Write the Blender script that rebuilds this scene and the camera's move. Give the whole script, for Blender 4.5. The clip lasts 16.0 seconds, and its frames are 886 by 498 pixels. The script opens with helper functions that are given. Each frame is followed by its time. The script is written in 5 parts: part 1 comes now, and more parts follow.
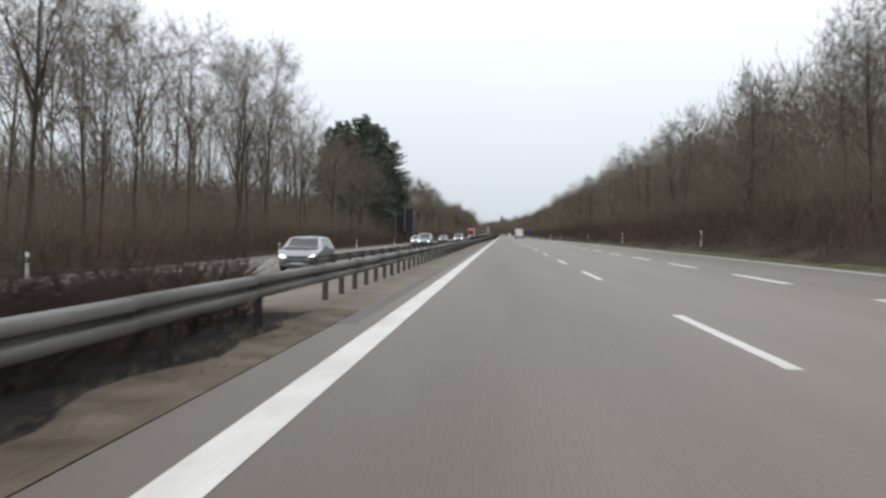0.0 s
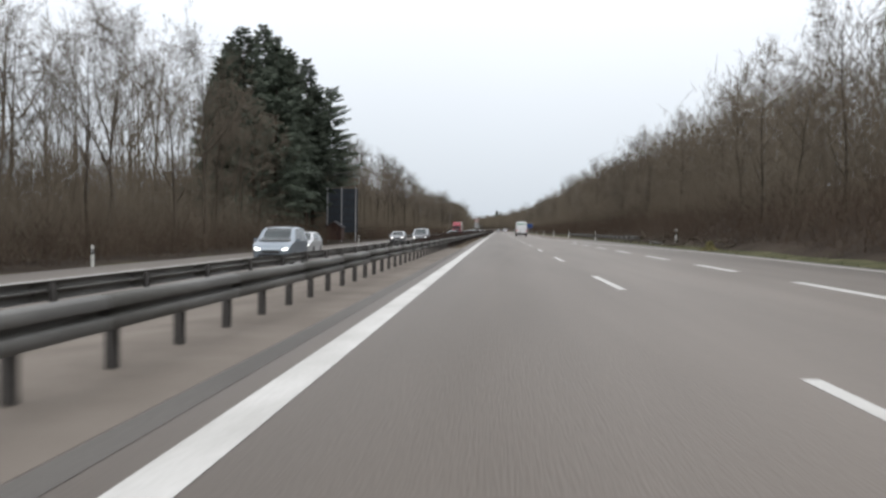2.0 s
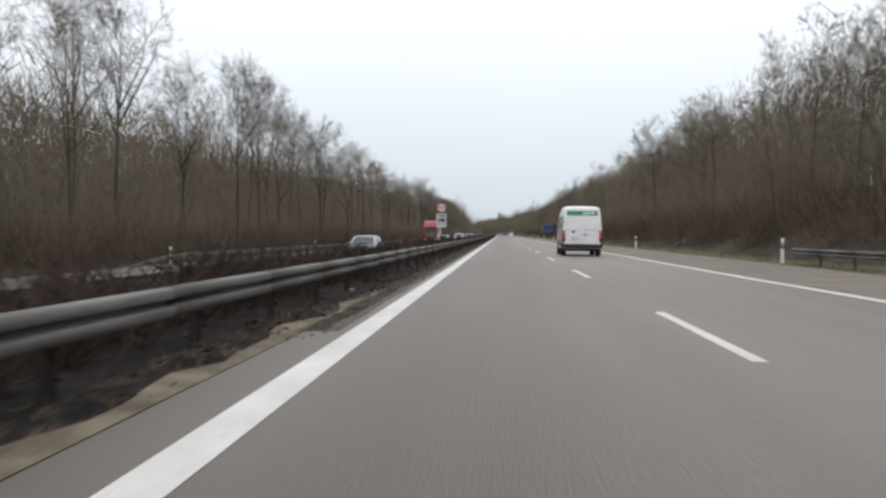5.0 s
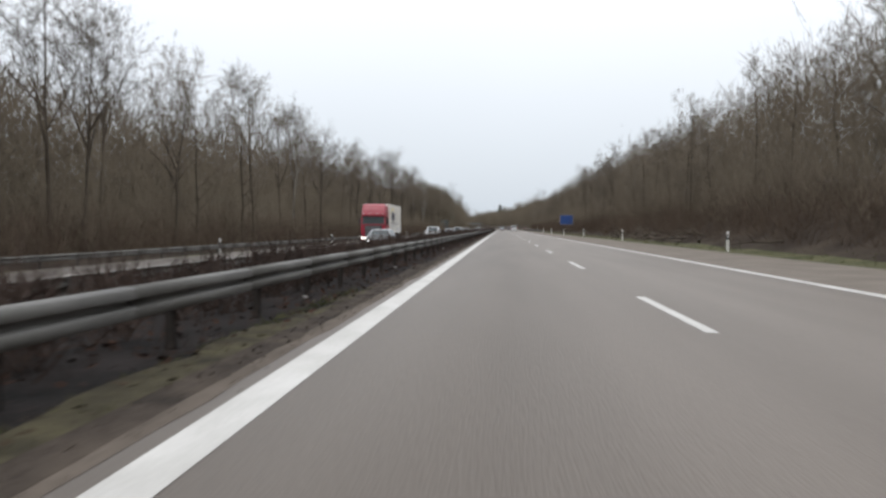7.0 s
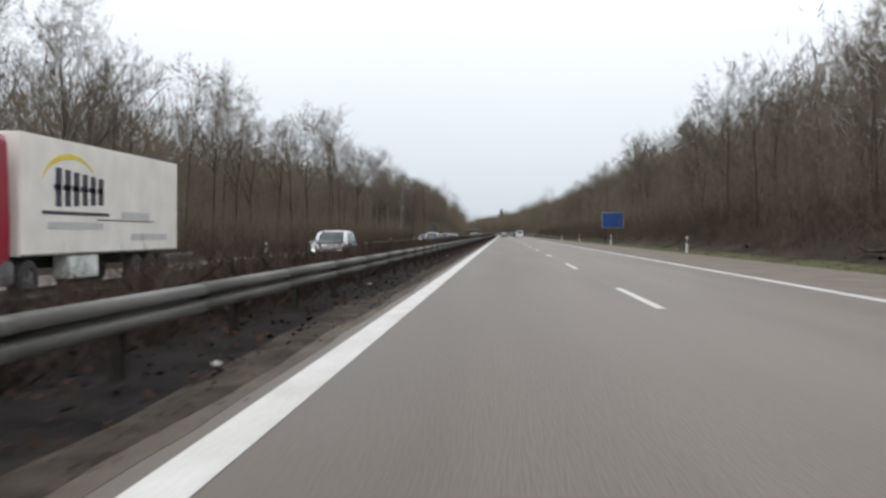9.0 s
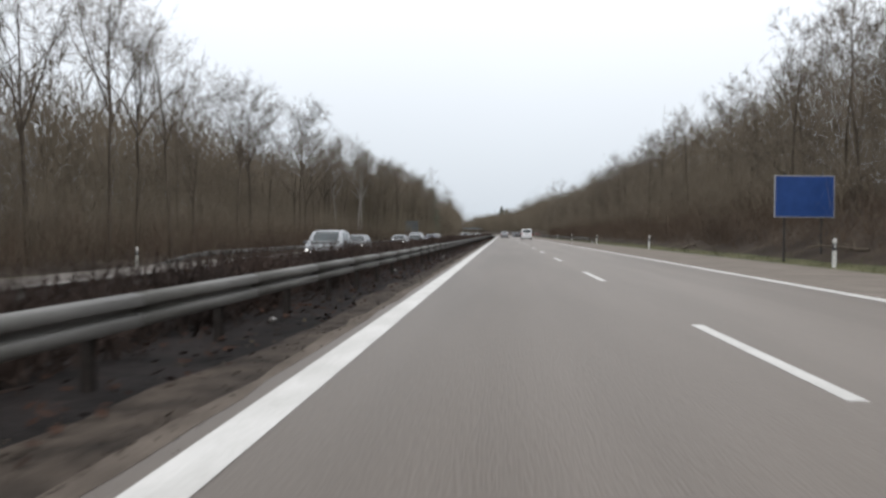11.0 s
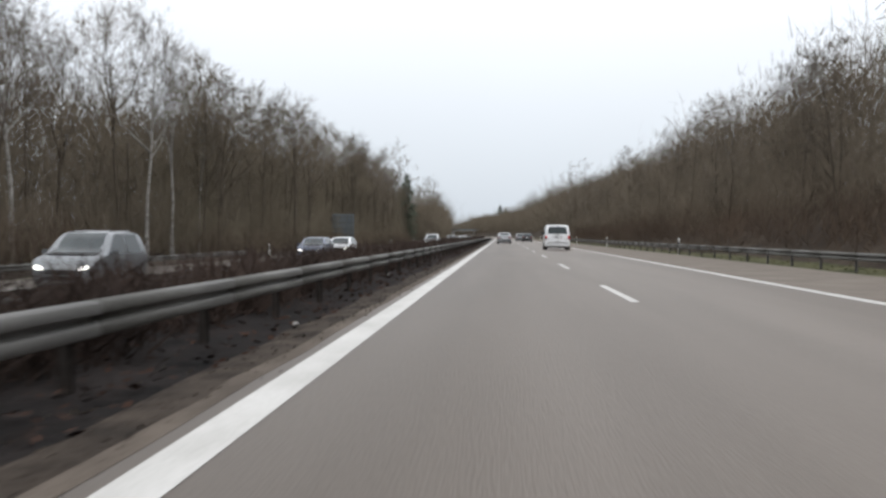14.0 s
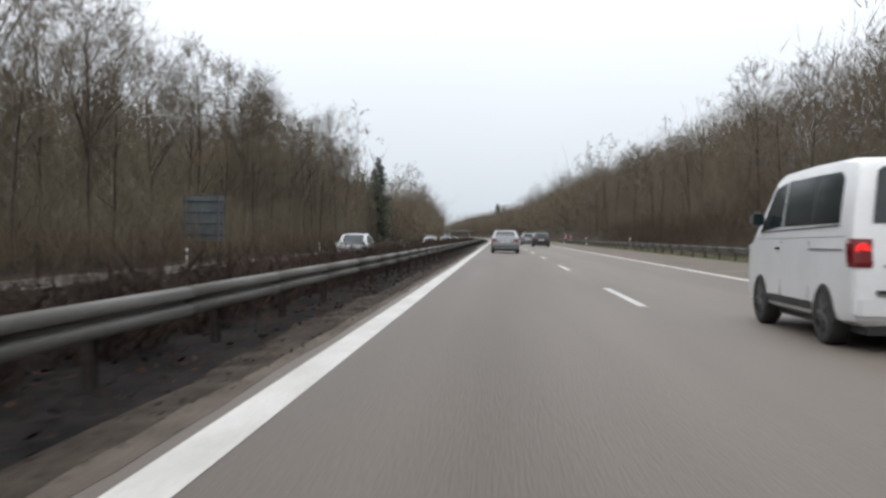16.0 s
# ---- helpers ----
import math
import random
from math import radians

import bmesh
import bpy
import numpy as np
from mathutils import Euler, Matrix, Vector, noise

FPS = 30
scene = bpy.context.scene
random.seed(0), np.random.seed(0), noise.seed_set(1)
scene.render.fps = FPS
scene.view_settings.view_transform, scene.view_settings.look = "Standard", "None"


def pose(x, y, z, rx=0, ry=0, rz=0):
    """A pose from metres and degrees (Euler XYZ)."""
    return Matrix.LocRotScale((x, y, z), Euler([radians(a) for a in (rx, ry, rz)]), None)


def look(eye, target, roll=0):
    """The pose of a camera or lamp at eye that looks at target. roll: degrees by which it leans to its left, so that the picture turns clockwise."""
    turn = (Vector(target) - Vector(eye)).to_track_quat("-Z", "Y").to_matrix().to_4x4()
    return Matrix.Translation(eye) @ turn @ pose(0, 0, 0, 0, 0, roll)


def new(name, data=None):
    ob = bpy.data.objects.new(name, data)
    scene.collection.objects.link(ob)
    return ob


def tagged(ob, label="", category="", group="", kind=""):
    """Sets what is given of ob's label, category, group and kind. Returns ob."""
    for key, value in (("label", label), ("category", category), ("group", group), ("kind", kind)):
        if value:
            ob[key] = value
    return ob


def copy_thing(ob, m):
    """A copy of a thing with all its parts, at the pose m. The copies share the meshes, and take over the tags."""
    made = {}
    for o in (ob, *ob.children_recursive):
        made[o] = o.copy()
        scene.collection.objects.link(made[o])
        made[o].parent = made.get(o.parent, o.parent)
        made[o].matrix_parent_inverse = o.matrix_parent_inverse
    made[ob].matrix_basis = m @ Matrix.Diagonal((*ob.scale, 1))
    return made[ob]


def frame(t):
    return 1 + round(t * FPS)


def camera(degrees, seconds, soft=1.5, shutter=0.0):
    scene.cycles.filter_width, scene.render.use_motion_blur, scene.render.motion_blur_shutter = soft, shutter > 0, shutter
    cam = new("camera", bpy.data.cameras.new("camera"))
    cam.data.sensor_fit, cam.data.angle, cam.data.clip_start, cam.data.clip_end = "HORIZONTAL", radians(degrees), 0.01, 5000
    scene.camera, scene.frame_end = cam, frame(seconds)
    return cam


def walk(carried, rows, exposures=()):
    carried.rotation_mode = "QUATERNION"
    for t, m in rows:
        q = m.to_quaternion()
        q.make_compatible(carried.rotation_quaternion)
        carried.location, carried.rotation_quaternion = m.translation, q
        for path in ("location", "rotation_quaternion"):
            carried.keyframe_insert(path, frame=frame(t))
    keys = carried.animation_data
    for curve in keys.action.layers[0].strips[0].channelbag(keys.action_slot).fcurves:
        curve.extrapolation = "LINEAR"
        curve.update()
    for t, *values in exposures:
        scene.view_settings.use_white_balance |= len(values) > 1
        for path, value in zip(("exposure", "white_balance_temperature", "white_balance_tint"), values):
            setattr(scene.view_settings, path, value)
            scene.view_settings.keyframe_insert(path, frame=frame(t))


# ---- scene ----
# A motorway through bare winter woods. y runs along the road, x = 0 is the solid line beside the median, z = 0 the asphalt.
EYE, ROLL = 1.069, -0.61
PATH = [  # seconds, x, y, yaw, pitch
    (0.0, 1.330, 0.00, 3.62, -0.92),
    (0.5, 1.285, 19.65, 3.19, -0.68),
    (1.0, 1.364, 39.30, 3.51, -0.86),
    (1.5, 1.398, 58.81, 3.42, -1.28),
    (2.0, 1.407, 78.40, 3.32, -1.19),
    (2.5, 1.375, 98.03, 3.30, -0.94),
    (3.0, 1.384, 117.67, 3.71, -0.87),
    (3.5, 1.403, 137.28, 3.50, -0.84),
    (6.0, 1.535, 234.38, 3.50, -1.01),
    (6.5, 1.557, 253.19, 3.55, -1.04),
    (7.0, 1.491, 271.59, 3.53, -1.32),
    (7.5, 1.549, 290.07, 3.52, -1.07),
    (8.0, 1.595, 308.46, 3.53, -0.96),
    (8.5, 1.353, 327.27, 3.21, -0.99),
    (9.0, 1.379, 345.04, 3.61, -0.97),
    (11.5, 1.377, 431.35, 3.62, -0.99),
    (12.0, 1.429, 447.97, 3.62, -0.82),
    (12.5, 1.452, 465.09, 3.50, -0.89),
    (13.0, 1.476, 481.51, 3.53, -0.81),
    (13.5, 1.477, 497.20, 3.63, -0.95),
    (14.0, 1.498, 513.62, 3.56, -0.86),
    (14.5, 1.524, 529.26, 3.66, -0.98),
    (15.0, 1.455, 544.91, 3.53, -0.94),
    (15.5, 1.454, 560.62, 3.67, -1.03),
    (16.0, 1.450, 576.30, 3.41, -0.81),
]
cam = camera(50.35, 16.0, soft=2.75, shutter=0.11)
walk(cam, [(t, pose(x, y, EYE, 90 + pitch, ROLL, yaw)) for t, x, y, yaw, pitch in PATH])

# ---- light: an even overcast sky ----
world = bpy.data.worlds.new("overcast_sky")
scene.world = world
world.use_nodes = True
wn, wl = world.node_tree.nodes, world.node_tree.links
wn.clear()
sky = wn.new("ShaderNodeTexSky")
sky.sky_type, sky.sun_disc = "NISHITA", False
sky.sun_elevation, sky.sun_rotation = radians(38), radians(150)
sky.air_density, sky.dust_density = 1.0, 4.0
sky_gain = wn.new("ShaderNodeVectorMath")
sky_gain.operation = "SCALE"
sky_gain.inputs["Scale"].default_value = 0.08
way = wn.new("ShaderNodeTexCoord")
split = wn.new("ShaderNodeSeparateXYZ")
rise = wn.new("ShaderNodeMapRange")  # an overcast sky is three times as bright overhead as at the horizon
rise.inputs["To Min"].default_value, rise.inputs["To Max"].default_value = 0.80, 2.45
tint = wn.new("ShaderNodeValToRGB")
tint.color_ramp.elements[0].position, tint.color_ramp.elements[0].color = 0.0, (0.87, 0.95, 1.04, 1)
tint.color_ramp.elements[1].position, tint.color_ramp.elements[1].color = 0.3, (0.975, 1.0, 1.045, 1)
cloud = wn.new("ShaderNodeTexNoise")
cloud.inputs["Scale"].default_value, cloud.inputs["Detail"].default_value = 1.6, 4
cloud_ramp = wn.new("ShaderNodeMapRange")
cloud_ramp.inputs["To Min"].default_value, cloud_ramp.inputs["To Max"].default_value = 0.92, 1.08
veil = wn.new("ShaderNodeMath")
veil.operation = "MULTIPLY"
dome = wn.new("ShaderNodeVectorMath")
dome.operation = "SCALE"
sky_mix = wn.new("ShaderNodeMix")
sky_mix.data_type = "RGBA"
sky_mix.inputs[0].default_value = 0.9
back = wn.new("ShaderNodeBackground")
back.inputs["Strength"].default_value = 1.0
sky_out = wn.new("ShaderNodeOutputWorld")
wl.new(sky.outputs[0], sky_gain.inputs[0])
wl.new(way.outputs["Generated"], split.inputs[0])
wl.new(split.outputs["Z"], rise.inputs["Value"])
wl.new(split.outputs["Z"], tint.inputs[0])
wl.new(way.outputs["Generated"], cloud.inputs["Vector"])
wl.new(cloud.outputs["Fac"], cloud_ramp.inputs["Value"])
wl.new(rise.outputs[0], veil.inputs[0])
wl.new(cloud_ramp.outputs[0], veil.inputs[1])
wl.new(tint.outputs[0], dome.inputs[0])
wl.new(veil.outputs[0], dome.inputs["Scale"])
wl.new(sky_gain.outputs[0], sky_mix.inputs[6])
wl.new(dome.outputs[0], sky_mix.inputs[7])
wl.new(sky_mix.outputs[2], back.inputs[0])
wl.new(back.outputs[0], sky_out.inputs[0])
sun = new("sun", bpy.data.lights.new("sun", "SUN"))
sun.data.energy, sun.data.angle, sun.data.color = 0.5, radians(30), (1.0, 0.96, 0.9)
sun.matrix_world = look((0, 0, 60), (25, 40, 0))
scene.view_settings.exposure = 0.0

# ---- materials ----
def material(name, low, high, rough=0.8, scale=3.0, fine=40.0, bump=0.15, metal=0.0, stretch=(1, 1, 1), vary=0.0, coat=0.0, island=0.0, soft=0.0):
    """A noise-mottled surface: two scales of colour variation and a fine relief, in object metres."""
    m = bpy.data.materials.new(name)
    m.use_nodes = True
    n, l = m.node_tree.nodes, m.node_tree.links
    bsdf = n["Principled BSDF"]
    bsdf.inputs["Roughness"].default_value, bsdf.inputs["Metallic"].default_value = rough, metal
    bsdf.inputs["Coat Weight"].default_value = coat
    bsdf.inputs["Specular IOR Level"].default_value = 0.08 if rough >= 0.9 else 0.4
    co, mp = n.new("ShaderNodeTexCoord"), n.new("ShaderNodeMapping")
    mp.inputs["Scale"].default_value = stretch
    l.new(co.outputs["Object"], mp.inputs[0])
    big, small = n.new("ShaderNodeTexNoise"), n.new("ShaderNodeTexNoise")
    big.inputs["Scale"].default_value, big.inputs["Detail"].default_value = scale, 5
    small.inputs["Scale"].default_value, small.inputs["Detail"].default_value = fine, 3
    for t in (big, small):
        l.new(mp.outputs[0], t.inputs["Vector"])
    add = n.new("ShaderNodeMath")
    add.operation = "MULTIPLY_ADD"
    add.inputs[1].default_value = 0.4
    l.new(small.outputs["Fac"], add.inputs[0])
    l.new(big.outputs["Fac"], add.inputs[2])
    ramp = n.new("ShaderNodeValToRGB")
    ramp.color_ramp.elements[0].position, ramp.color_ramp.elements[0].color = 0.5, (*low, 1)
    ramp.color_ramp.elements[1].position, ramp.color_ramp.elements[1].color = 0.9, (*high, 1)
    l.new(add.outputs[0], ramp.inputs[0])
    colour = ramp.outputs[0]
    if vary or island:
        hsv = n.new("ShaderNodeHueSaturation")
        rng = n.new("ShaderNodeMapRange")
        amount = vary or island
        rng.inputs["To Min"].default_value, rng.inputs["To Max"].default_value = 1 - amount, 1 + amount
        if vary:
            l.new(n.new("ShaderNodeObjectInfo").outputs["Random"], rng.inputs["Value"])
        else:
            l.new(n.new("ShaderNodeNewGeometry").outputs["Random Per Island"], rng.inputs["Value"])
        l.new(rng.outputs[0], hsv.inputs["Value"])
        l.new(colour, hsv.inputs["Color"])
        colour = hsv.outputs[0]
    l.new(colour, bsdf.inputs["Base Color"])
    if soft:  # round stems built as slim blades: their shading leans to that of a rounded tuft
        tilt = n.new("ShaderNodeVectorMath")
        tilt.operation = "ADD"
        tilt.inputs[1].default_value = (0, 0, soft)
        unit = n.new("ShaderNodeVectorMath")
        unit.operation = "NORMALIZE"
        l.new(n.new("ShaderNodeNewGeometry").outputs["True Normal"], tilt.inputs[0])
        l.new(tilt.outputs[0], unit.inputs[0])
        l.new(unit.outputs[0], bsdf.inputs["Normal"])
    if bump:
        b = n.new("ShaderNodeBump")
        b.inputs["Strength"].default_value, b.inputs["Distance"].default_value = bump, 0.02
        l.new(small.outputs["Fac"], b.inputs["Height"])
        l.new(b.outputs[0], bsdf.inputs["Normal"])
    return m


def glow(name, colour, strength):
    m = material(name, colour, colour, 0.3, bump=0)
    b = m.node_tree.nodes["Principled BSDF"]
    b.inputs["Emission Color"].default_value, b.inputs["Emission Strength"].default_value = (*colour, 1), strength
    return m


ASPHALT = material("asphalt", (0.096, 0.079, 0.064), (0.128, 0.107, 0.089), 0.58, 0.9, 60, 0.25, stretch=(1, 0.06, 1))
OLD_ASPHALT = material("pale_worn_asphalt", (0.124, 0.107, 0.091), (0.170, 0.148, 0.128), 0.9, 0.7, 50, 0.3)
DUSTY = material("dusty_asphalt", (0.060, 0.049, 0.040), (0.110, 0.091, 0.075), 0.9, 2.2, 30, 0.3, stretch=(1, 0.4, 1))
SEAM = material("bitumen_seam", (0.060, 0.054, 0.048), (0.086, 0.078, 0.070), 0.8, 1.5, 30, 0.1, stretch=(1, 0.15, 1))
LINE = material("road_paint", (0.34, 0.33, 0.31), (0.46, 0.45, 0.43), 0.6, 2.5, 35, 0.15, stretch=(1, 0.3, 1))
# Dark median soil; the guardrail's shade is put into its colour too.
SOIL = material("shade_darkened_soil", (0.004, 0.0037, 0.0036), (0.019, 0.0155, 0.0145), 0.95, 0.9, 9, 0.6)
GRAVEL = material("dirt_and_grit", (0.015, 0.012, 0.010), (0.062, 0.050, 0.040), 0.95, 1.6, 16, 0.6)
LEAF = material("fallen_leaves", (0.014, 0.008, 0.006), (0.056, 0.031, 0.022), 0.95, 0.5, 4, 0, island=0.3)
DULL_STRAW = material("dull_straw_and_grit", (0.045, 0.036, 0.027), (0.115, 0.096, 0.074), 0.95, 1.6, 18, 0.6)
STRAW_SOIL = material("straw_strewn_grit", (0.058, 0.047, 0.034), (0.160, 0.134, 0.100), 0.95, 1.6, 20, 0.6)
LITTER = material("leaf_litter", (0.022, 0.017, 0.013), (0.060, 0.047, 0.036), 0.95, 0.25, 5, 0.6)
VERGE = material("winter_grass", (0.036, 0.040, 0.019), (0.105, 0.100, 0.055), 0.95, 0.8, 12, 0.6)
MOSS = material("mossy_grit", (0.018, 0.016, 0.012), (0.066, 0.058, 0.034), 0.95, 1.4, 14, 0.7)
ZINC = material("weathered_zinc", (0.066, 0.064, 0.059), (0.118, 0.115, 0.106), 0.7, 1.2, 25, 0.1, metal=0.1, stretch=(1, 0.3, 1), vary=0.1)
ZINC_POST = material("dirty_zinc", (0.024, 0.021, 0.019), (0.050, 0.045, 0.041), 0.65, 2, 25, 0.1, metal=0.2, vary=0.15)
# Darker copy of ZINC_POST, so posts merge with the planted median.
DARK_POST = material("dark_post", (0.014, 0.012, 0.011), (0.034, 0.029, 0.026), 0.9, 4, 25, 0.3, vary=0.15)
BARK = material("grey_brown_bark", (0.050, 0.041, 0.032), (0.100, 0.083, 0.066), 0.95, 1.2, 16, 0.6, stretch=(1, 1, 0.3), vary=0.2)
BIRCH_BARK = material("white_birch_bark", (0.09, 0.083, 0.076), (0.36, 0.345, 0.32), 0.8, 2.5, 9, 0.3, stretch=(1, 1, 2.2))
TWIG = material("bare_twigs", (0.088, 0.073, 0.055), (0.138, 0.117, 0.091), 0.95, 0.3, 3, 0, vary=0.3, soft=1.0)
TWIG_FAR = material("bare_woodland_twigs", (0.083, 0.068, 0.050), (0.135, 0.113, 0.084), 0.95, 0.05, 0.4, 0, soft=1.0)
BRUSH = material("brown_brushwood", (0.042, 0.030, 0.022), (0.082, 0.060, 0.043), 0.95, 0.12, 0.8, 0, soft=1.0)
SPRUCE_BARK = material("dark_spruce_bark", (0.030, 0.023, 0.018), (0.075, 0.058, 0.046), 0.95, 2, 20, 0.4)
OLIVE_TWIG = material("olive_brown_woodland_twigs", (0.098, 0.081, 0.058), (0.150, 0.127, 0.092), 0.95, 0.05, 0.4, 0, soft=1.0)
OLIVE_BRUSH = material("pale_brown_brushwood", (0.060, 0.046, 0.033), (0.108, 0.084, 0.060), 0.95, 0.12, 0.8, 0, soft=1.0)
HEDGE = material("dry_hedge_twigs", (0.019, 0.014, 0.012), (0.048, 0.034, 0.028), 0.95, 0.3, 3, 0, soft=0.6)
NEEDLE = material("spruce_needles", (0.056, 0.069, 0.053), (0.104, 0.122, 0.093), 0.95, 0.5, 5, 0, vary=0.25, soft=1.0)
GRASS = material("grass_blades", (0.04, 0.045, 0.02), (0.115, 0.11, 0.058), 0.9, 0.8, 6, 0)
STRAW = material("dead_grass_blades", (0.085, 0.068, 0.045), (0.19, 0.16, 0.11), 0.9, 0.8, 6, 0)


# ---- mesh helpers ----
def mesh_object(name, verts, faces, mat, parent=None, label="", smooth=False):
    """One mesh object from arrays of vertices and of faces that all have the same number of corners."""
    verts, faces = np.asarray(verts, dtype=np.float32), np.asarray(faces, dtype=np.int32)
    me = bpy.data.meshes.new(name)
    me.vertices.add(len(verts))
    me.vertices.foreach_set("co", verts.ravel())
    k = faces.shape[1]
    me.loops.add(faces.size)
    me.loops.foreach_set("vertex_index", faces.ravel())
    me.polygons.add(len(faces))
    me.polygons.foreach_set("loop_start", np.arange(0, faces.size, k, dtype=np.int32))
    me.polygons.foreach_set("loop_total", np.full(len(faces), k, dtype=np.int32))
    if smooth:
        me.polygons.foreach_set("use_smooth", np.ones(len(faces), dtype=bool))
    me.materials.append(mat)
    me.update(calc_edges=True)
    ob = new(name, me)
    ob.parent = parent
    if label:
        ob["label"] = label
    return ob


def part(name, bm, mat, parent=None, label="", smooth=False):
    """Links a bmesh as one mesh object under a thing or under a part."""
    bmesh.ops.recalc_face_normals(bm, faces=bm.faces)
    me = bpy.data.meshes.new(name)
    bm.to_mesh(me)
    bm.free()
    if smooth:
        for p in me.polygons:
            p.use_smooth = True
        me.set_sharp_from_angle(angle=radians(38))
    me.materials.append(mat)
    ob = new(name, me)
    ob.parent = parent
    if label:
        ob["label"] = label
    return ob


def box(bm, x0, x1, y0, y1, z0, z1, bevel=0.0):
    made = bmesh.ops.create_cube(bm, size=1, matrix=Matrix.Translation(((x0 + x1) / 2, (y0 + y1) / 2, (z0 + z1) / 2)) @ Matrix.Diagonal((x1 - x0, y1 - y0, z1 - z0, 1)))
    if bevel:
        edges = list({e for v in made["verts"] for e in v.link_edges})
        bmesh.ops.bevel(bm, geom=edges, offset=bevel, segments=2, affect="EDGES", clamp_overlap=True)
    return bm


def boxed(*a, **k):
    return box(bmesh.new(), *a, **k)


def rod(bm, a, b, r0, r1=None, sides=10):
    a, b = Vector(a), Vector(b)
    r1 = r0 if r1 is None else r1
    turn = (b - a).to_track_quat("Z", "Y").to_matrix().to_4x4()
    bmesh.ops.create_cone(bm, cap_ends=True, segments=sides, radius1=r0, radius2=r1, depth=(b - a).length, matrix=Matrix.Translation((a + b) / 2) @ turn)
    return bm


def road_x(y):
    """Where the motorway's axis lies: straight, then a wide bend to the left far ahead."""
    return -np.maximum(np.asarray(y, float) - 720, 0) ** 2 / 11000


def strip(name, edges, ys, mat, z=0.0, parent=None, label="", thick=0.0):
    """A long sheet along the road. edges(y) gives its left and right offset and their heights."""
    rows = [edges(y) for y in ys]
    x = road_x(ys)
    v, q = [], []
    for i, (y, (a, b, za, zb)) in enumerate(zip(ys, rows)):
        v += [(x[i] + a, y, za + z), (x[i] + b, y, zb + z)]
        if thick:
            v += [(x[i] + a, y, za + z - thick), (x[i] + b, y, zb + z - thick)]
    k = 4 if thick else 2
    for i in range(len(ys) - 1):
        p, n = i * k, (i + 1) * k
        q.append((p, p + 1, n + 1, n))
        if thick:
            q += [(p + 2, p, n, n + 2), (p + 1, p + 3, n + 3, n + 1)]
    if thick:
        e = (len(ys) - 1) * k
        q += [(0, 2, 3, 1), (e, e + 1, e + 3, e + 2)]
    return mesh_object(name, v, q, mat, parent, label)


# ---- ground, carriageways and markings ----
NEAR, FAR = -60.0, 1500.0
YS = np.concatenate([np.arange(NEAR, 1000, 10.0), np.arange(1000, FAR + 1, 20.0)])
def far_lane(u):
    """The other carriageway lies lower and falls towards its outer edge."""
    return -0.57 - 0.018 * (-5.2 - u)


PROFILE = [(-1500, 1.5), (-90, -0.3), (-40, -0.7), (-24, -0.85), (-18.2, -0.92), (-17.0, -0.86), (-16.7, -0.84), (-5.3, -0.63), (-4.6, -0.44), (-3.2, -0.22), (-1.9, -0.06),
           (-1.0, -0.04), (-0.4, -0.06), (12.2, -0.06), (12.6, -0.05), (13.2, -0.02), (14.2, 0.10), (15.5, 0.55), (18, 1.9), (22, 3.6), (27, 4.8), (40, 6.0), (90, 8.0), (1500, 10.0)]


def ground_height(u):
    return np.interp(u, [p[0] for p in PROFILE], [p[1] for p in PROFILE])


gy = np.concatenate([np.arange(NEAR, 760, 4.0), np.arange(760, FAR, 20.0), [FAR, 1900, 2600, 4000]])
gx_mid = np.concatenate([np.linspace(-40, -18.2, 14), [-17, -16.7, -5.3, -4.6, -3.9, -3.2, -2.5, -1.9, -1.4, -1.0, -0.4, 12.2, 12.6, 13.2], np.linspace(14.2, 30, 14)])
gx = np.concatenate([[-1500, -300, -90, -60], gx_mid, [40, 60, 90, 300, 1500]])
gv = []
for y in gy:
    cx = float(road_x(min(y, 1700)))
    for u in gx:
        z = float(ground_height(u))
        if u < -17.5 or u > 13.5:
            z += 0.25 * noise.noise((u * 0.25, y * 0.2, 0)) * min(1, (abs(u + 2) - 15) / 6 + 0.3)
        elif -5 < u < -1.3:
            z += 0.05 * noise.noise((u * 1.5, y * 0.7, 3))
        gv.append((cx + u, y, z))
nx = len(gx)
gq = [(j * nx + i, j * nx + i + 1, (j + 1) * nx + i + 1, (j + 1) * nx + i) for j in range(len(gy) - 1) for i in range(nx - 1)]
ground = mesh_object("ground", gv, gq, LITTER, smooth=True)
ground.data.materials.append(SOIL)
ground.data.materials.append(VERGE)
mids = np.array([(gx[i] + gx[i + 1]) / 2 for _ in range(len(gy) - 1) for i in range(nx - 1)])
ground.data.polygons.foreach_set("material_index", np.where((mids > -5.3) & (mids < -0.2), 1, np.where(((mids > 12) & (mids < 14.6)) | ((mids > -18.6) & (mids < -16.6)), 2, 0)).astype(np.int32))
tagged(ground, "dark leaf-strewn forest floor with grassy road verges", "ground", kind="structure")


def edge_line_x(y):
    return float(np.interp(y, [127, 145, 163, 188, 215], [12.3, 11.0, 9.45, 8.65, 7.83]))


def right_edge(y):
    return 12.95 if y < 150 else 12.95 - 0.6 * min(1, (y - 150) / 60)


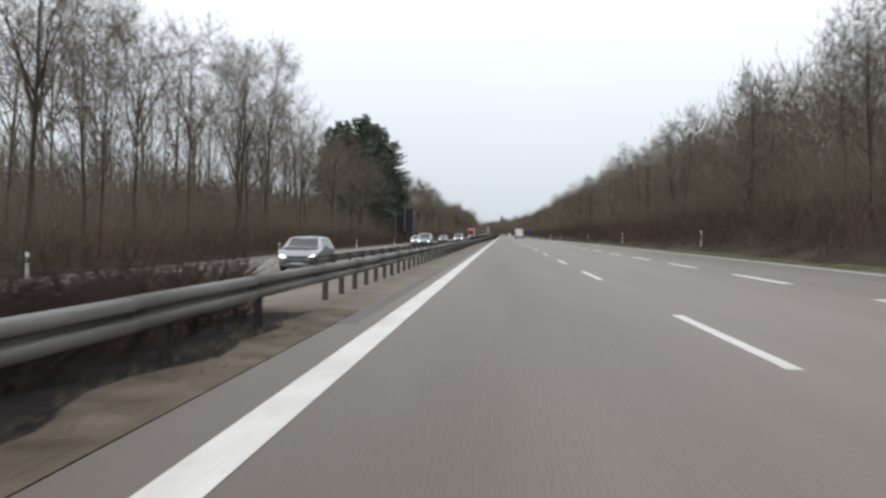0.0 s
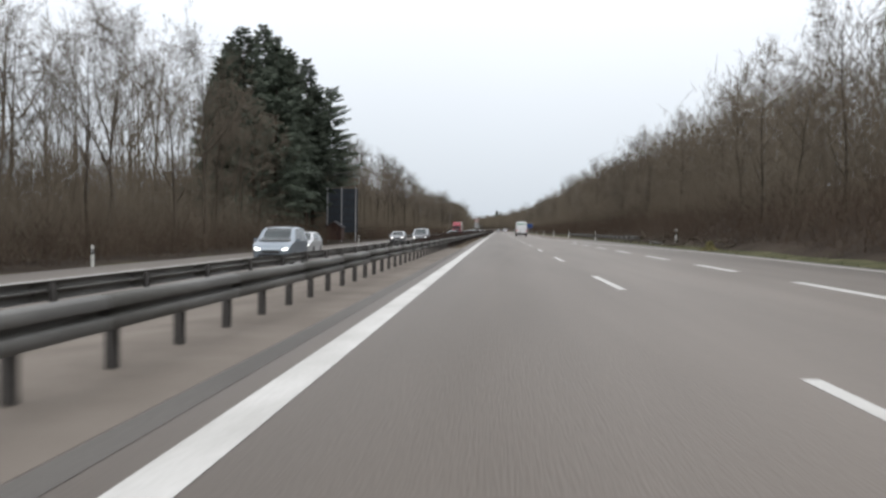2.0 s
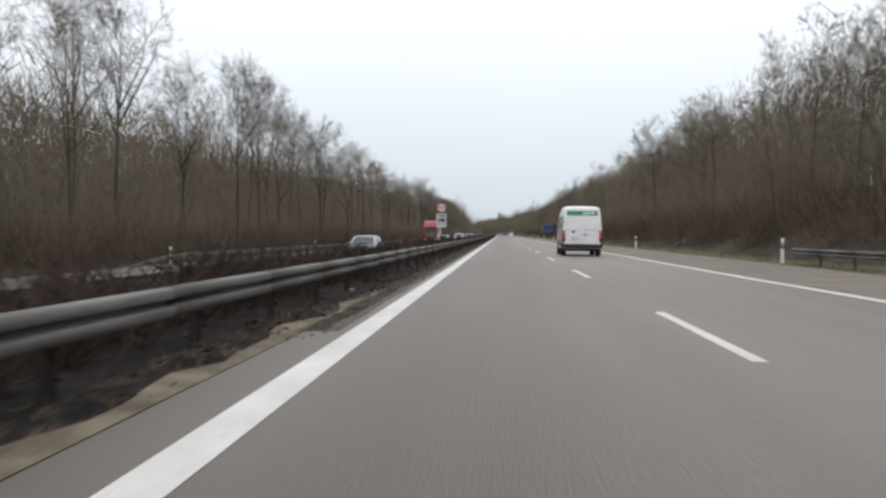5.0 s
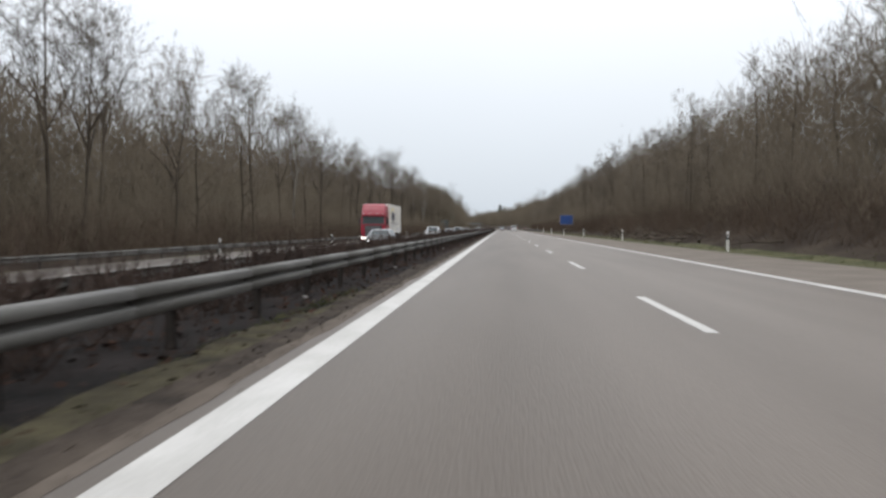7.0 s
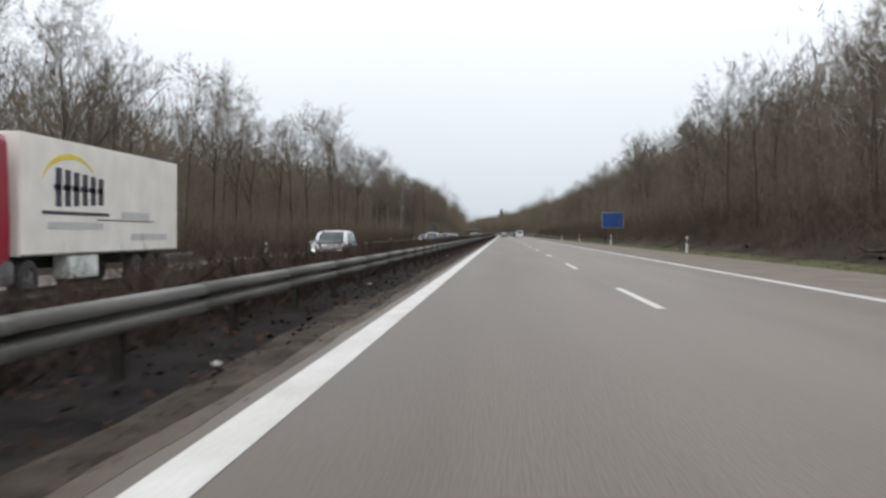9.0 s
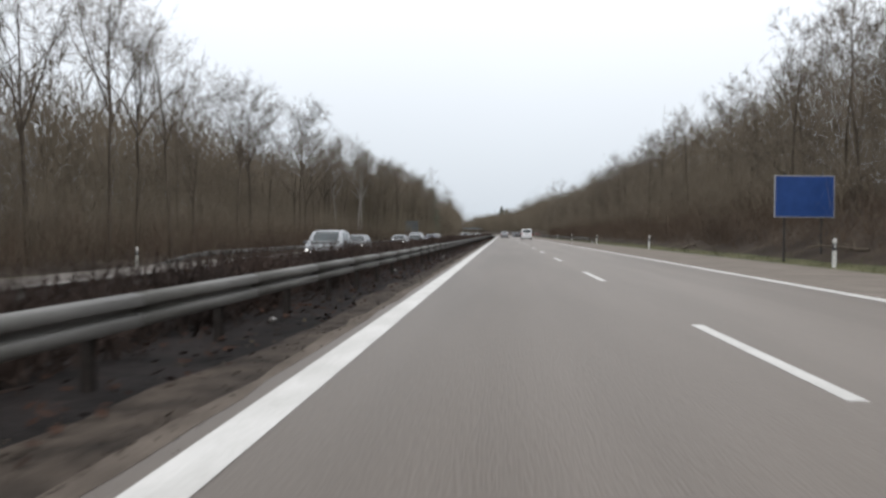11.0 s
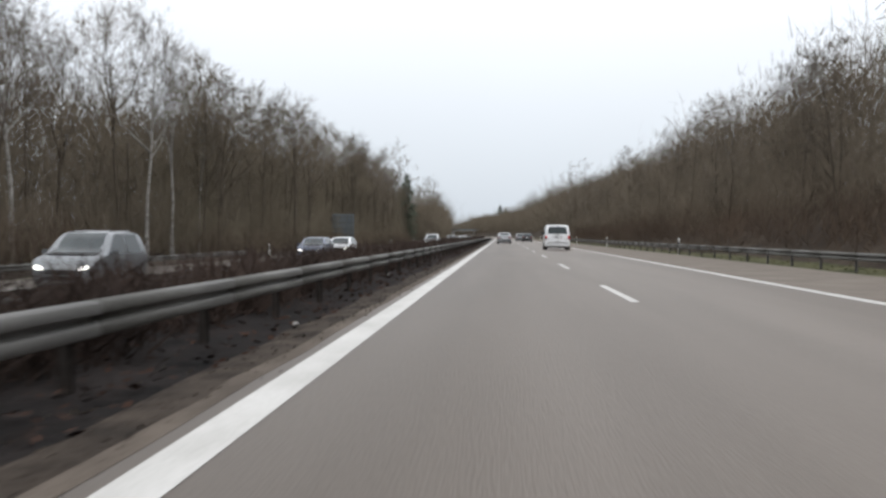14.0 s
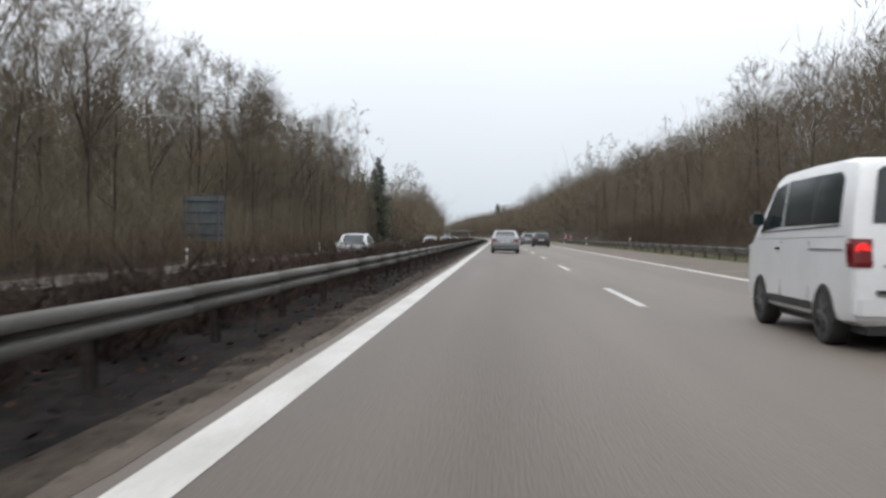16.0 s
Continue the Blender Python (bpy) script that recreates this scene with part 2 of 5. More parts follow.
road = strip("road", lambda y: (-0.62, right_edge(y), 0, 0), YS, ASPHALT, thick=0.1)
tagged(road, "worn grey-brown asphalt motorway carriageway", "road", kind="structure")
road_far = strip("road_opposite", lambda y: (-16.8, -5.2, far_lane(-16.8), far_lane(-5.2)), YS, ASPHALT, thick=0.1)
tagged(road_far, "grey asphalt carriageway of the opposite direction", "road", kind="structure")
crossing_ys = np.arange(13, 134, 4.0)
cu = [-5.19, -4.6, -3.2, -1.9, -1.0, -0.63]
cz = [far_lane(-5.2) - 0.02, -0.38, -0.14, 0.0, 0.0, -0.004]
cv = [(u, y, z - dz) for y in crossing_ys for dz in (0, 0.15) for u, z in zip(cu, cz)]
cq = [(j * 12 + i, j * 12 + i + 1, j * 12 + i + 13, j * 12 + i + 12) for j in range(len(crossing_ys) - 1) for i in range(5)]
cq += [(i, i + 6, i + 7, i + 1) for i in range(5)] + [(len(cv) - 12 + i, len(cv) - 11 + i, len(cv) - 5 + i, len(cv) - 6 + i) for i in range(5)]
crossing = mesh_object("pavement", cv, cq, OLD_ASPHALT)
tagged(crossing, "pale paved median crossing beneath the guardrail", "pavement", kind="structure")
grit_ys = np.concatenate([np.arange(NEAR, 12, 1.2), [13.0]])
shoulder_ys = np.arange(133, 700, 1.2)
for ys_part in (grit_ys, shoulder_ys):
    jag = [0.26 * noise.noise((0, y * 0.13, 7)) + 0.24 * noise.noise((0, y * 0.45, 2)) + 0.12 * noise.noise((0, y * 1.3, 4)) for y in ys_part]
    width = dict(zip(ys_part.tolist(), jag))
    tagged(strip("trim", lambda y: (min(-0.64, -0.88 + width[float(y)]), -0.621, -0.03, -0.012), ys_part, GRAVEL), "strip of dark grit along the asphalt", "verge", kind="structure")
for ys_part in (np.append(np.arange(-24, 12.8, 0.6), 13.0), np.arange(132, 214, 0.6)):
    jag = [0.34 * noise.noise((3, y * 0.17, 7)) + 0.34 * noise.noise((1, y * 0.55, 2)) + 0.22 * noise.noise((1, y * 1.7, 5)) + 0.5 * max(0.0, (y - 185) / 28) for y in ys_part]
    width = dict(zip(ys_part.tolist(), jag))
    tagged(strip("trim", lambda y: (min(-0.66, -1.20 + width[float(y)]), -0.64, 0.012, -0.002), ys_part, DULL_STRAW if ys_part[0] < 0 else STRAW_SOIL), "strip of straw-coloured dry grass and grit", "verge", kind="structure")
dirt_ys = np.arange(206, 660, 0.8)
edge = [0.09 * noise.noise((5, y * 0.3, 1)) + 0.09 * noise.noise((5, y * 1.1, 3)) for y in dirt_ys]
dirt_edge = dict(zip(dirt_ys.tolist(), edge))
tagged(strip("trim", lambda y: (-0.70, -0.42 + dirt_edge[float(y)], 0.004, 0.004), dirt_ys, GRAVEL), "brown dirt washed over the edge of the asphalt", "verge", kind="structure")
dust_edge = {y: 0.05 * noise.noise((9, y * 0.35, 1)) + 0.05 * noise.noise((9, y * 1.6, 3)) for y in dirt_ys.tolist()}
tagged(strip("trim", lambda y: (-0.60, -0.27 + dust_edge[float(y)], 0.0025, 0.0025), dirt_ys, DUSTY), "dusty brown edge of the asphalt", "verge", kind="structure")
green_ys = np.arange(222, 292, 0.6)
jag = [0.3 * noise.noise((3, y * 0.17, 1)) + 0.26 * noise.noise((1, y * 0.55, 3)) + 0.18 * noise.noise((1, y * 1.7, 8)) + 0.6 * max(0.0, (230 - y) / 8, (y - 280) / 12) for y in green_ys]
width = dict(zip(green_ys.tolist(), jag))
tagged(strip("trim", lambda y: (max(-1.12, min(-0.70, -1.02 + width[float(y)])), -0.64, 0.004, -0.002), green_ys, MOSS), "strip of short mossy green grass along the asphalt", "verge", kind="structure")
tagged(strip("trim", lambda y: (edge_line_x(y) + 0.16, right_edge(y) - 0.01, 0.003, 0.003), np.arange(190, 1400, 10.0), OLD_ASPHALT), "paler asphalt of the hard shoulder", "hard shoulder", kind="structure")
tagged(strip("trim", lambda y: (-0.60, -0.38, 0.003, 0.003), np.arange(11, 141, 10.0), SEAM), "dark sealed joint in the asphalt", "joint", kind="structure")

marking = new("road_marking")
tagged(marking, "white painted lines on the asphalt", "road marking", kind="structure")
strip("edge_line", lambda y: (-0.145, 0.145, 0.004, 0.004), YS, LINE, parent=marking)


strip("edge_line", lambda y: (edge_line_x(y) - 0.14, edge_line_x(y) + 0.14, 0.0045, 0.0045), YS, LINE, parent=marking)
strip("edge_line", lambda y: (-5.65, -5.4, far_lane(-5.65) + 0.006, far_lane(-5.4) + 0.006), YS, LINE, parent=marking)
strip("edge_line", lambda y: (-13.3, -13.05, far_lane(-13.3) + 0.006, far_lane(-13.05) + 0.006), YS, LINE, parent=marking)


def dashes(x, width, length, tops, z, name):
    for top in tops:
        cx = float(road_x(top))
        v = [(-width / 2, 0, 0), (width / 2, 0, 0), (width / 2, length, 0), (-width / 2, length, 0)]
        if name not in dash_meshes:
            dash_meshes[name] = mesh_object(name, v, [(0, 1, 2, 3)], LINE, marking)
            ob = dash_meshes[name]
        else:
            ob = new(name, dash_meshes[name].data)
            ob.parent = marking
        ob.location = (cx + x, top - length, z)
        ob.rotation_euler.z = math.atan2(float(road_x(top - 5) - road_x(top)), 5)


dash_meshes = {}
dashes(3.70, 0.145, 5.15, [-18.0, -2.6, 12.9, 28.0, 40.2] + [54.45 + 15.48 * i for i in range(58)], 0.004, "lane_dash")
dashes(7.9, 0.28, 5.15, [6.6 + 10.3 * i for i in range(-1, 16)], 0.004, "block_dash")
dashes(-9.35, 0.145, 5.15, [4 + 15.48 * i for i in range(60)], far_lane(-9.35) + 0.006, "far_lane_dash")


# ---- guardrails ----
def beam_mesh(length):
    """A pressed W-beam with its two ribs towards +x, thickness and ends."""
    prof = [(0.0, 0.0), (0.045, 0.006), (0.084, 0.022), (0.090, 0.112), (0.072, 0.126), (0.004, 0.140), (0.004, 0.178), (0.072, 0.192), (0.090, 0.206), (0.084, 0.288), (0.050, 0.304), (0.0, 0.31)]
    ring = prof + [(x - 0.008, z) for x, z in reversed(prof)]
    n = len(ring)
    v = [(x, y, z * 0.86) for y in (0.0, length) for x, z in ring]
    q = [(i, (i + 1) % n, n + (i + 1) % n, n + i) for i in range(n)]
    h = len(prof)
    q += [(i, n - 1 - i, n - 2 - i, i + 1) for i in range(h - 1)]
    q += [(n + i, n + i + 1, n + n - 2 - i, n + n - 1 - i) for i in range(h - 1)]
    return v, q


def post_mesh(height):
    """A folded sigma post."""
    prof = [(0.04, -0.042), (0.04, -0.02), (0.012, -0.012), (0.012, 0.012), (0.04, 0.02), (0.04, 0.042), (-0.04, 0.042), (-0.04, -0.042)]
    n = len(prof)
    v = [(x, y, z) for z in (-0.3, height) for x, y in prof]
    q = [(i, (i + 1) % n, n + (i + 1) % n, n + i) for i in range(n)]
    q += [(n, n + 1, n + 6, n + 7), (n + 1, n + 2, n + 5, n + 6), (n + 2, n + 3, n + 4, n + 5)]
    return v, q


BEAM = 3.40


def guardrail(x, y0, y1, base, step, side, label, ends=True, post_mat=None, flare=0.0, first=0.4):
    rail = new("guardrail")
    tagged(rail, label, "guardrail", group="motorway guardrails")
    beam_data = post_data = None
    count = int((y1 - y0) / BEAM)
    next_post = y0 + first
    for i in range(count):
        y = y0 + i * BEAM
        out, out_next = (flare * max(0.0, 1 - k / 4) ** 1.3 for k in (i, i + 1))
        cx = float(road_x(y)) + out
        lean = math.atan2(float(road_x(y) - road_x(y + BEAM)) + out - out_next, BEAM)
        rise = float(ground_height(x + out) - ground_height(x)) if flare else 0.0
        drop = 0.0
        if ends and i < 3:
            drop = (0.62, 0.36, 0.12)[i]
        if beam_data is None:
            ob = mesh_object("beam", *beam_mesh(BEAM + 0.03), ZINC, rail)
            beam_data = ob.data
        else:
            ob = new("beam", beam_data)
            ob.parent = rail
        ob.matrix_basis = pose(cx + x, y, base + 0.365 - drop + rise, 0, 0, math.degrees(lean)) @ Matrix.Diagonal((side, 1, 1, 1))
        ob.location.z += 0.012 * noise.noise((y * 0.11, x, 0))
        ob.location.x += 0.015 * noise.noise((y * 0.13, x, 5))
        if ends and i < 3:
            ob.rotation_euler.x = radians((4.3, 4.0, 2.0)[i])
        while next_post < y + BEAM:
            if post_data is None:
                p = mesh_object("post", *post_mesh(0.61), post_mat or ZINC_POST, rail)
                post_data = p.data
            else:
                p = new("post", post_data)
                p.parent = rail
            p.location = (float(road_x(next_post)) + x + out - 0.06 * side, next_post, base - drop + rise)
            next_post += step
    return rail


guardrail(-1.41, -13.71, 13.6, -0.05, 3.0, 1, "weathered galvanised steel guardrail along the planted median", False, DARK_POST)
guardrail(-1.41, 13.49, 132.6, -0.05, 1.5, 1, "galvanised steel guardrail with close posts on the paved median", False, first=1.31)
guardrail(-1.41, 132.49, 760, -0.05, 3.0, 1, "weathered galvanised steel guardrail along the planted median", False, DARK_POST)
guardrail(-4.64, 19, 760, -0.32, 3.40, -1, "dull steel guardrail of the opposite carriageway", True)
guardrail(-16.95, 240, 402, -0.86, 3.40, 1, "dull steel guardrail outside the opposite carriageway", True)
guardrail(-16.95, 462, 581, -0.86, 3.40, 1, "dull steel guardrail outside the opposite carriageway", True)
guardrail(13.25, 149.6, 236, 0.0, 3.40, -1, "dull steel guardrail with a flared buried end on the verge", True, None, 1.4)
guardrail(12.95, 531, 760, 0.0, 3.40, -1, "dull steel guardrail on the grassy outer verge", True)


# ---- woods ----
def tube(points, radii, sides):
    """Vertices and quads of a tapered tube through points."""
    points = np.asarray(points, float)
    ang = np.arange(sides) * 2 * np.pi / sides
    v, q = [], []
    for i, p in enumerate(points):
        d = points[min(i + 1, len(points) - 1)] - points[max(i - 1, 0)]
        d /= np.linalg.norm(d) + 1e-9
        a = np.cross(d, (0.31, 0.95, 0.05) if abs(d[2]) > 0.7 else (0, 0, 1))
        a /= np.linalg.norm(a) + 1e-9
        b = np.cross(d, a)
        v.append(p + radii[i] * (np.cos(ang)[:, None] * a + np.sin(ang)[:, None] * b))
    for i in range(len(points) - 1):
        for s in range(sides):
            t = (s + 1) % sides
            q.append((i * sides + s, i * sides + t, (i + 1) * sides + t, (i + 1) * sides + s))
    return np.concatenate(v), np.array(q)


class Pile:
    """Gathers vertices and faces into one mesh."""

    def __init__(self):
        self.v, self.f, self.n = [], [], 0

    def add(self, v, f):
        self.v.append(np.asarray(v, np.float32))
        self.f.append(np.asarray(f, np.int32) + self.n)
        self.n += len(v)

    def arrays(self):
        return np.concatenate(self.v), np.concatenate(self.f)


def blades(rng, base, way, length, width):
    """Slim triangles, one for each twig, from arrays of base points and directions."""
    n = len(base)
    way = way / (np.linalg.norm(way, axis=1)[:, None] + 1e-9)
    side = np.cross(way, rng.normal(size=(n, 3)))
    side /= np.linalg.norm(side, axis=1)[:, None] + 1e-9
    w = np.asarray(width).reshape(-1, 1) / 2
    v = np.empty((n, 3, 3))
    v[:, 0], v[:, 1] = base - side * w, base + side * w
    v[:, 2] = base + way * np.asarray(length).reshape(-1, 1)
    return v.reshape(-1, 3), np.arange(3 * n).reshape(-1, 3)


def bare_tree(seed, height, base, spread, limbs, subs, shoots, twigs, twig_width, sides=7, up=0.75):
    """A leafless broadleaf: trunk and limbs as tapered tubes, then boughs, shoots and fine twigs as slim blades."""
    rng = np.random.default_rng(seed)
    wood, spray = Pile(), Pile()
    r = height * 0.0078
    lean = rng.normal(size=2) * 0.03
    zs = np.linspace(0, 1, 8)
    wob = np.cumsum(rng.normal(size=(8, 2)) * 0.012 * height, axis=0) * 0.5
    trunk = np.column_stack([lean[0] * zs * height + wob[:, 0] - wob[0, 0], lean[1] * zs * height + wob[:, 1] - wob[0, 1], zs * height * 0.86 - 0.3 * (zs == 0)])
    wood.add(*tube(trunk, r * (1.0 - 0.95 * zs) + 0.010 + r * 0.5 * (zs == 0), sides))
    mid_z = height * (0.5 + 0.5 * base)
    half = height * 0.5 * (1 - base) + 0.1
    fine = max(1.0, twig_width / 0.012)

    def inside(p, d, want):
        """The length from p along d that stays in the crown's egg."""
        for f in (1.0, 0.8, 0.6, 0.45):
            e = p + d * want * f
            if (e[0] ** 2 + e[1] ** 2) / spread ** 2 + ((e[2] - mid_z) / half) ** 2 < 0.95 + 0.2 * rng.random():
                return want * f
        return want * 0.4

    for i in range(limbs):
        h = base + (0.84 - base) * (i + rng.random()) / limbs
        p = np.array([np.interp(h / 0.86 if h < 0.86 else 1, zs, trunk[:, k]) for k in range(3)])
        az = rng.random() * 2 * np.pi + i * 2.4
        d = np.array([np.cos(az), np.sin(az), up * (0.6 + 0.9 * rng.random()) + 0.9 * h ** 2])
        d /= np.linalg.norm(d)
        leader = i < 4 and base > 0.25  # the lowest limbs of a tall tree fork off steeply
        if leader:
            d = np.array([np.cos(az) * 0.5, np.sin(az) * 0.5, 0.9])
            d /= np.linalg.norm(d)
        size = inside(p, d, spread * (2.4 if leader else 1.35 + 0.7 * rng.random()))
        pts = [p]
        for k in range(3):
            d = d + rng.normal(size=3) * 0.15 + np.array([0, 0, 0.09])
            d /= np.linalg.norm(d)
            pts.append(pts[-1] + d * size / 3)
        pts = np.array(pts)
        lr = r * (0.58 if leader else 0.40 - 0.26 * h)
        wood.add(*tube(pts, [lr, lr * 0.65, lr * 0.36, 0.008], 4 if sides > 4 else 3))
        for j in range(subs):
            f = 0.18 + 0.82 * (j + rng.random()) / subs
            q = np.array([np.interp(f * 3, range(4), pts[:, k]) for k in range(3)])
            e = d * 0.8 + rng.normal(size=3) * 0.6 + np.array([0, 0, 0.15])
            e /= np.linalg.norm(e)
            ln = max(0.8, inside(q, e, spread * (0.40 + 0.4 * rng.random()) + 0.3))
            mid = q + e * ln * 0.55 + rng.normal(size=3) * 0.06 * ln
            end = mid + (e + rng.normal(size=3) * 0.35) * ln * 0.45
            wide = (lr * 0.42 + 0.010) * (1.0 if sides > 4 else 1.6)
            spray.add(*blades(rng, np.array([q, q, mid]), np.array([mid - q, mid - q, end - mid]), [ln * 0.62, ln * 0.62, ln * 0.55], [wide, wide, wide * 0.6]))
            # shoots along the bough, twigs along each shoot
            k = 0.12 + 0.88 * (np.arange(shoots) + rng.random(shoots)) / shoots
            root = np.where(k[:, None] < 0.55, q + (mid - q) * (k[:, None] / 0.55), mid + (end - mid) * ((k[:, None] - 0.55) / 0.45))
            way = e * 0.7 + rng.normal(size=(shoots, 3)) * 0.55 + np.array([0, 0, 0.2])
            way /= np.linalg.norm(way, axis=1)[:, None]
            reach = (0.55 + 0.55 * rng.random(shoots)) * (0.45 + 0.036 * height)
            spray.add(*blades(rng, root, way, reach, 0.014 * fine))
            n = shoots * twigs
            at = rng.random(n) ** 0.8
            foot = np.repeat(root, twigs, axis=0) + np.repeat(way * reach[:, None], twigs, axis=0) * at[:, None]
            turn = np.repeat(way, twigs, axis=0) * 0.7 + rng.normal(size=(n, 3)) * 0.5 + np.array([0, 0, 0.1])
            spray.add(*blades(rng, foot, turn, (0.22 + 0.42 * rng.random(n)) * (0.5 + 0.03 * height), twig_width * (0.7 + 0.6 * rng.random(n))))
    return wood.arrays(), spray.arrays()


def spruce_arrays(seed, height, radius, foot=0.06, gap=1.0):
    """A spruce: whorls of drooping boughs hung with needle sprays; gap > 1 sets the whorls apart, so that sky shows between."""
    rng = np.random.default_rng(seed)
    zs = np.linspace(0, 1, 6)
    wood = tube(np.column_stack([0 * zs, 0 * zs, zs * height * 0.99 - 0.3 * (zs == 0)]), height * 0.012 * (1 - 0.95 * zs) + 0.01, 7)
    bases, ways, lens, wids = [], [], [], []
    z = height * foot
    while z < height * 0.985:
        f = z / height
        reach = radius * (1 - f) ** (0.74 / gap) * min(1, 0.66 + 1.3 * (f - foot)) * (0.88 + 0.2 * rng.random()) + 0.2
        n = round((8 if f < 0.8 else 6) / gap ** 0.5)
        for i in range(n):
            az = rng.random() * 2 * np.pi
            ln = reach * (0.62 + 0.44 * rng.random() + (0.14 if rng.random() < 0.15 else 0))
            droop = -0.28 + 0.55 * f + 0.1 * rng.normal()
            d = np.array([np.cos(az), np.sin(az), droop])
            k = np.linspace(0.12, 1, max(5, int(ln * 4.6)))
            pts = np.array([0, 0, z]) + k[:, None] * ln * d + np.column_stack([0 * k, 0 * k, 0.12 * ln * k ** 2])
            for turn in (-0.75, 0.75, 0):
                w = np.array([np.cos(az + turn), np.sin(az + turn), droop - 0.45])
                bases.append(pts)
                ways.append(np.tile(w, (len(k), 1)) + rng.normal(size=(len(k), 3)) * 0.2)
                lens.append((0.6 + 0.45 * rng.random(len(k))) * (1.2 - 0.5 * k) * min(1, ln) / gap ** 0.6)
                wids.append((0.13 + 0.17 * rng.random(len(k))) / gap ** 0.5)
        z += (0.38 + 0.22 * (1 - f)) * gap
    return wood, blades(rng, np.concatenate(bases), np.concatenate(ways), np.concatenate(lens), np.concatenate(wids))


def tree_thing(name, wood, spray, bark, leaf, label, group):
    ob = new(name)
    tagged(ob, label, "tree", group=group)
    mesh_object("trunk", *wood, bark, ob, smooth=True)
    mesh_object("crown", *spray, leaf, ob)
    return ob


def height_at(x, y):
    u = x - float(road_x(y))
    return float(ground_height(u)) + (0.25 * noise.noise((u * 0.25, y * 0.2, 0)) * min(1, (abs(u + 2) - 15) / 6 + 0.3) if u < -17.5 or u > 13.5 else 0)


class Grove:
    """Trees of a few kinds, each kind built once and copied."""

    def __init__(self, makers):
        self.makers, self.first = makers, {}

    def plant(self, kind, x, y, size=1.0, turn=0.0):
        m = pose(x, y, height_at(x, y) - 0.05, 0, 0, turn)
        if kind not in self.first:
            ob = self.makers[kind]()
            ob.scale = (size, size, size)
            ob.matrix_basis = m @ Matrix.Scale(size, 4)
            self.first[kind] = ob
            return ob
        ob = copy_thing(self.first[kind], m)
        ob.scale = (size, size, size)
        return ob


def tall(seed, height=15.0, base=0.34):
    return lambda: tree_thing("tree", *bare_tree(seed, height, base, height * 0.215, 13, 7, 5, 11, 0.0160), BARK, TWIG, "tall leafless tree with grey-brown twigs at the forest edge", "bare roadside trees")


def bushy(seed, height=12.0):
    return lambda: tree_thing("tree", *bare_tree(seed, height, 0.10, height * 0.25, 13, 6, 5, 13, 0.0210, up=0.8), BARK, TWIG, "leafless tree branching low on the wooded bank", "bare bank trees")


def olive(seed, height):
    return lambda: tree_thing("tree", *bare_tree(seed, height, 0.22, height * 0.235, 15, 7, 5, 14, 0.0230, up=0.95), BARK, OLIVE_TWIG, "tall leafless beech with a dense olive-brown crown", "tall beeches")


grove = Grove({
    "tall_a": tall(1), "tall_b": tall(2, 16, 0.42), "tall_c": tall(3, 14, 0.28), "tall_d": tall(4, 17, 0.5),
    "bushy_a": bushy(11), "bushy_b": bushy(12, 13), "bushy_c": bushy(13, 11), "bushy_d": bushy(14, 12.5),
    "olive_a": olive(15, 16.5), "olive_b": olive(16, 17.5), "olive_c": olive(17, 15.5),
    "birch": lambda: tree_thing("birch_tree", *bare_tree(21, 17, 0.38, 2.7, 16, 7, 5, 12, 0.0115, up=1.2), BIRCH_BARK, TWIG, "white-barked birch with drooping bare twigs", "birches"),
    "spruce_a": lambda: tree_thing("spruce_tree", *spruce_arrays(31, 24, 6.2), SPRUCE_BARK, NEEDLE, "tall dark green spruce among bare trees", "spruces"),
    "spruce_c": lambda: tree_thing("spruce_tree", *spruce_arrays(33, 25, 6.2, 0.22), SPRUCE_BARK, NEEDLE, "tall dark green spruce with a bare lower trunk", "spruces"),
    "spruce_d": lambda: tree_thing("spruce_tree", *spruce_arrays(34, 24, 7.3, 0.28, 1.12), SPRUCE_BARK, NEEDLE, "pointed spruce with open tiers of boughs at the clearing", "spruces"),
    "spruce_b": lambda: tree_thing("spruce_tree", *spruce_arrays(32, 26, 6.3), SPRUCE_BARK, NEEDLE, "tall dark green spruce among bare trees", "spruces"),
})
rng = np.random.default_rng(5)
SPRUCE_SPOT = (152, 236)
y = 14.0
while y < 732:
    if not SPRUCE_SPOT[0] + 8 < y < SPRUCE_SPOT[1] - 12:
        x = -21.5 - 4.5 * rng.random()
        if 640 < y < 655 or 558 < y < 590:
            x -= 4
        kind = rng.choice(["tall_a", "tall_b", "tall_c", "tall_d", "bushy_b"])
        grove.plant(str(kind), float(road_x(y)) + x, y, 0.92 + 0.26 * rng.random() + (0.18 if y < 105 else 0.08 if y > 592 else -0.06 if y > 462 else 0.02), rng.random() * 360)
    y += 5.0 + 2.2 * rng.random()
y = 594.0
while y < 732:
    if not 640 < y < 655:
        grove.plant(str(rng.choice(["olive_a", "olive_b", "olive_c"])), float(road_x(y)) - 23.5 - 4.5 * rng.random(), y, 0.92 + 0.16 * rng.random(), rng.random() * 360)
    y += 5.2 + 2.0 * rng.random()
y = 34.0
while y < 765:
    x = 17.0 + 4.5 * rng.random()
    kind = rng.choice(["bushy_a", "bushy_b", "bushy_c", "bushy_d"])
    grove.plant(str(kind), float(road_x(y)) + x, y, 0.71 + 0.22 * rng.random() - (0.08 if y > 535 else 0), rng.random() * 360)
    y += 4.9 + 2.0 * rng.random()
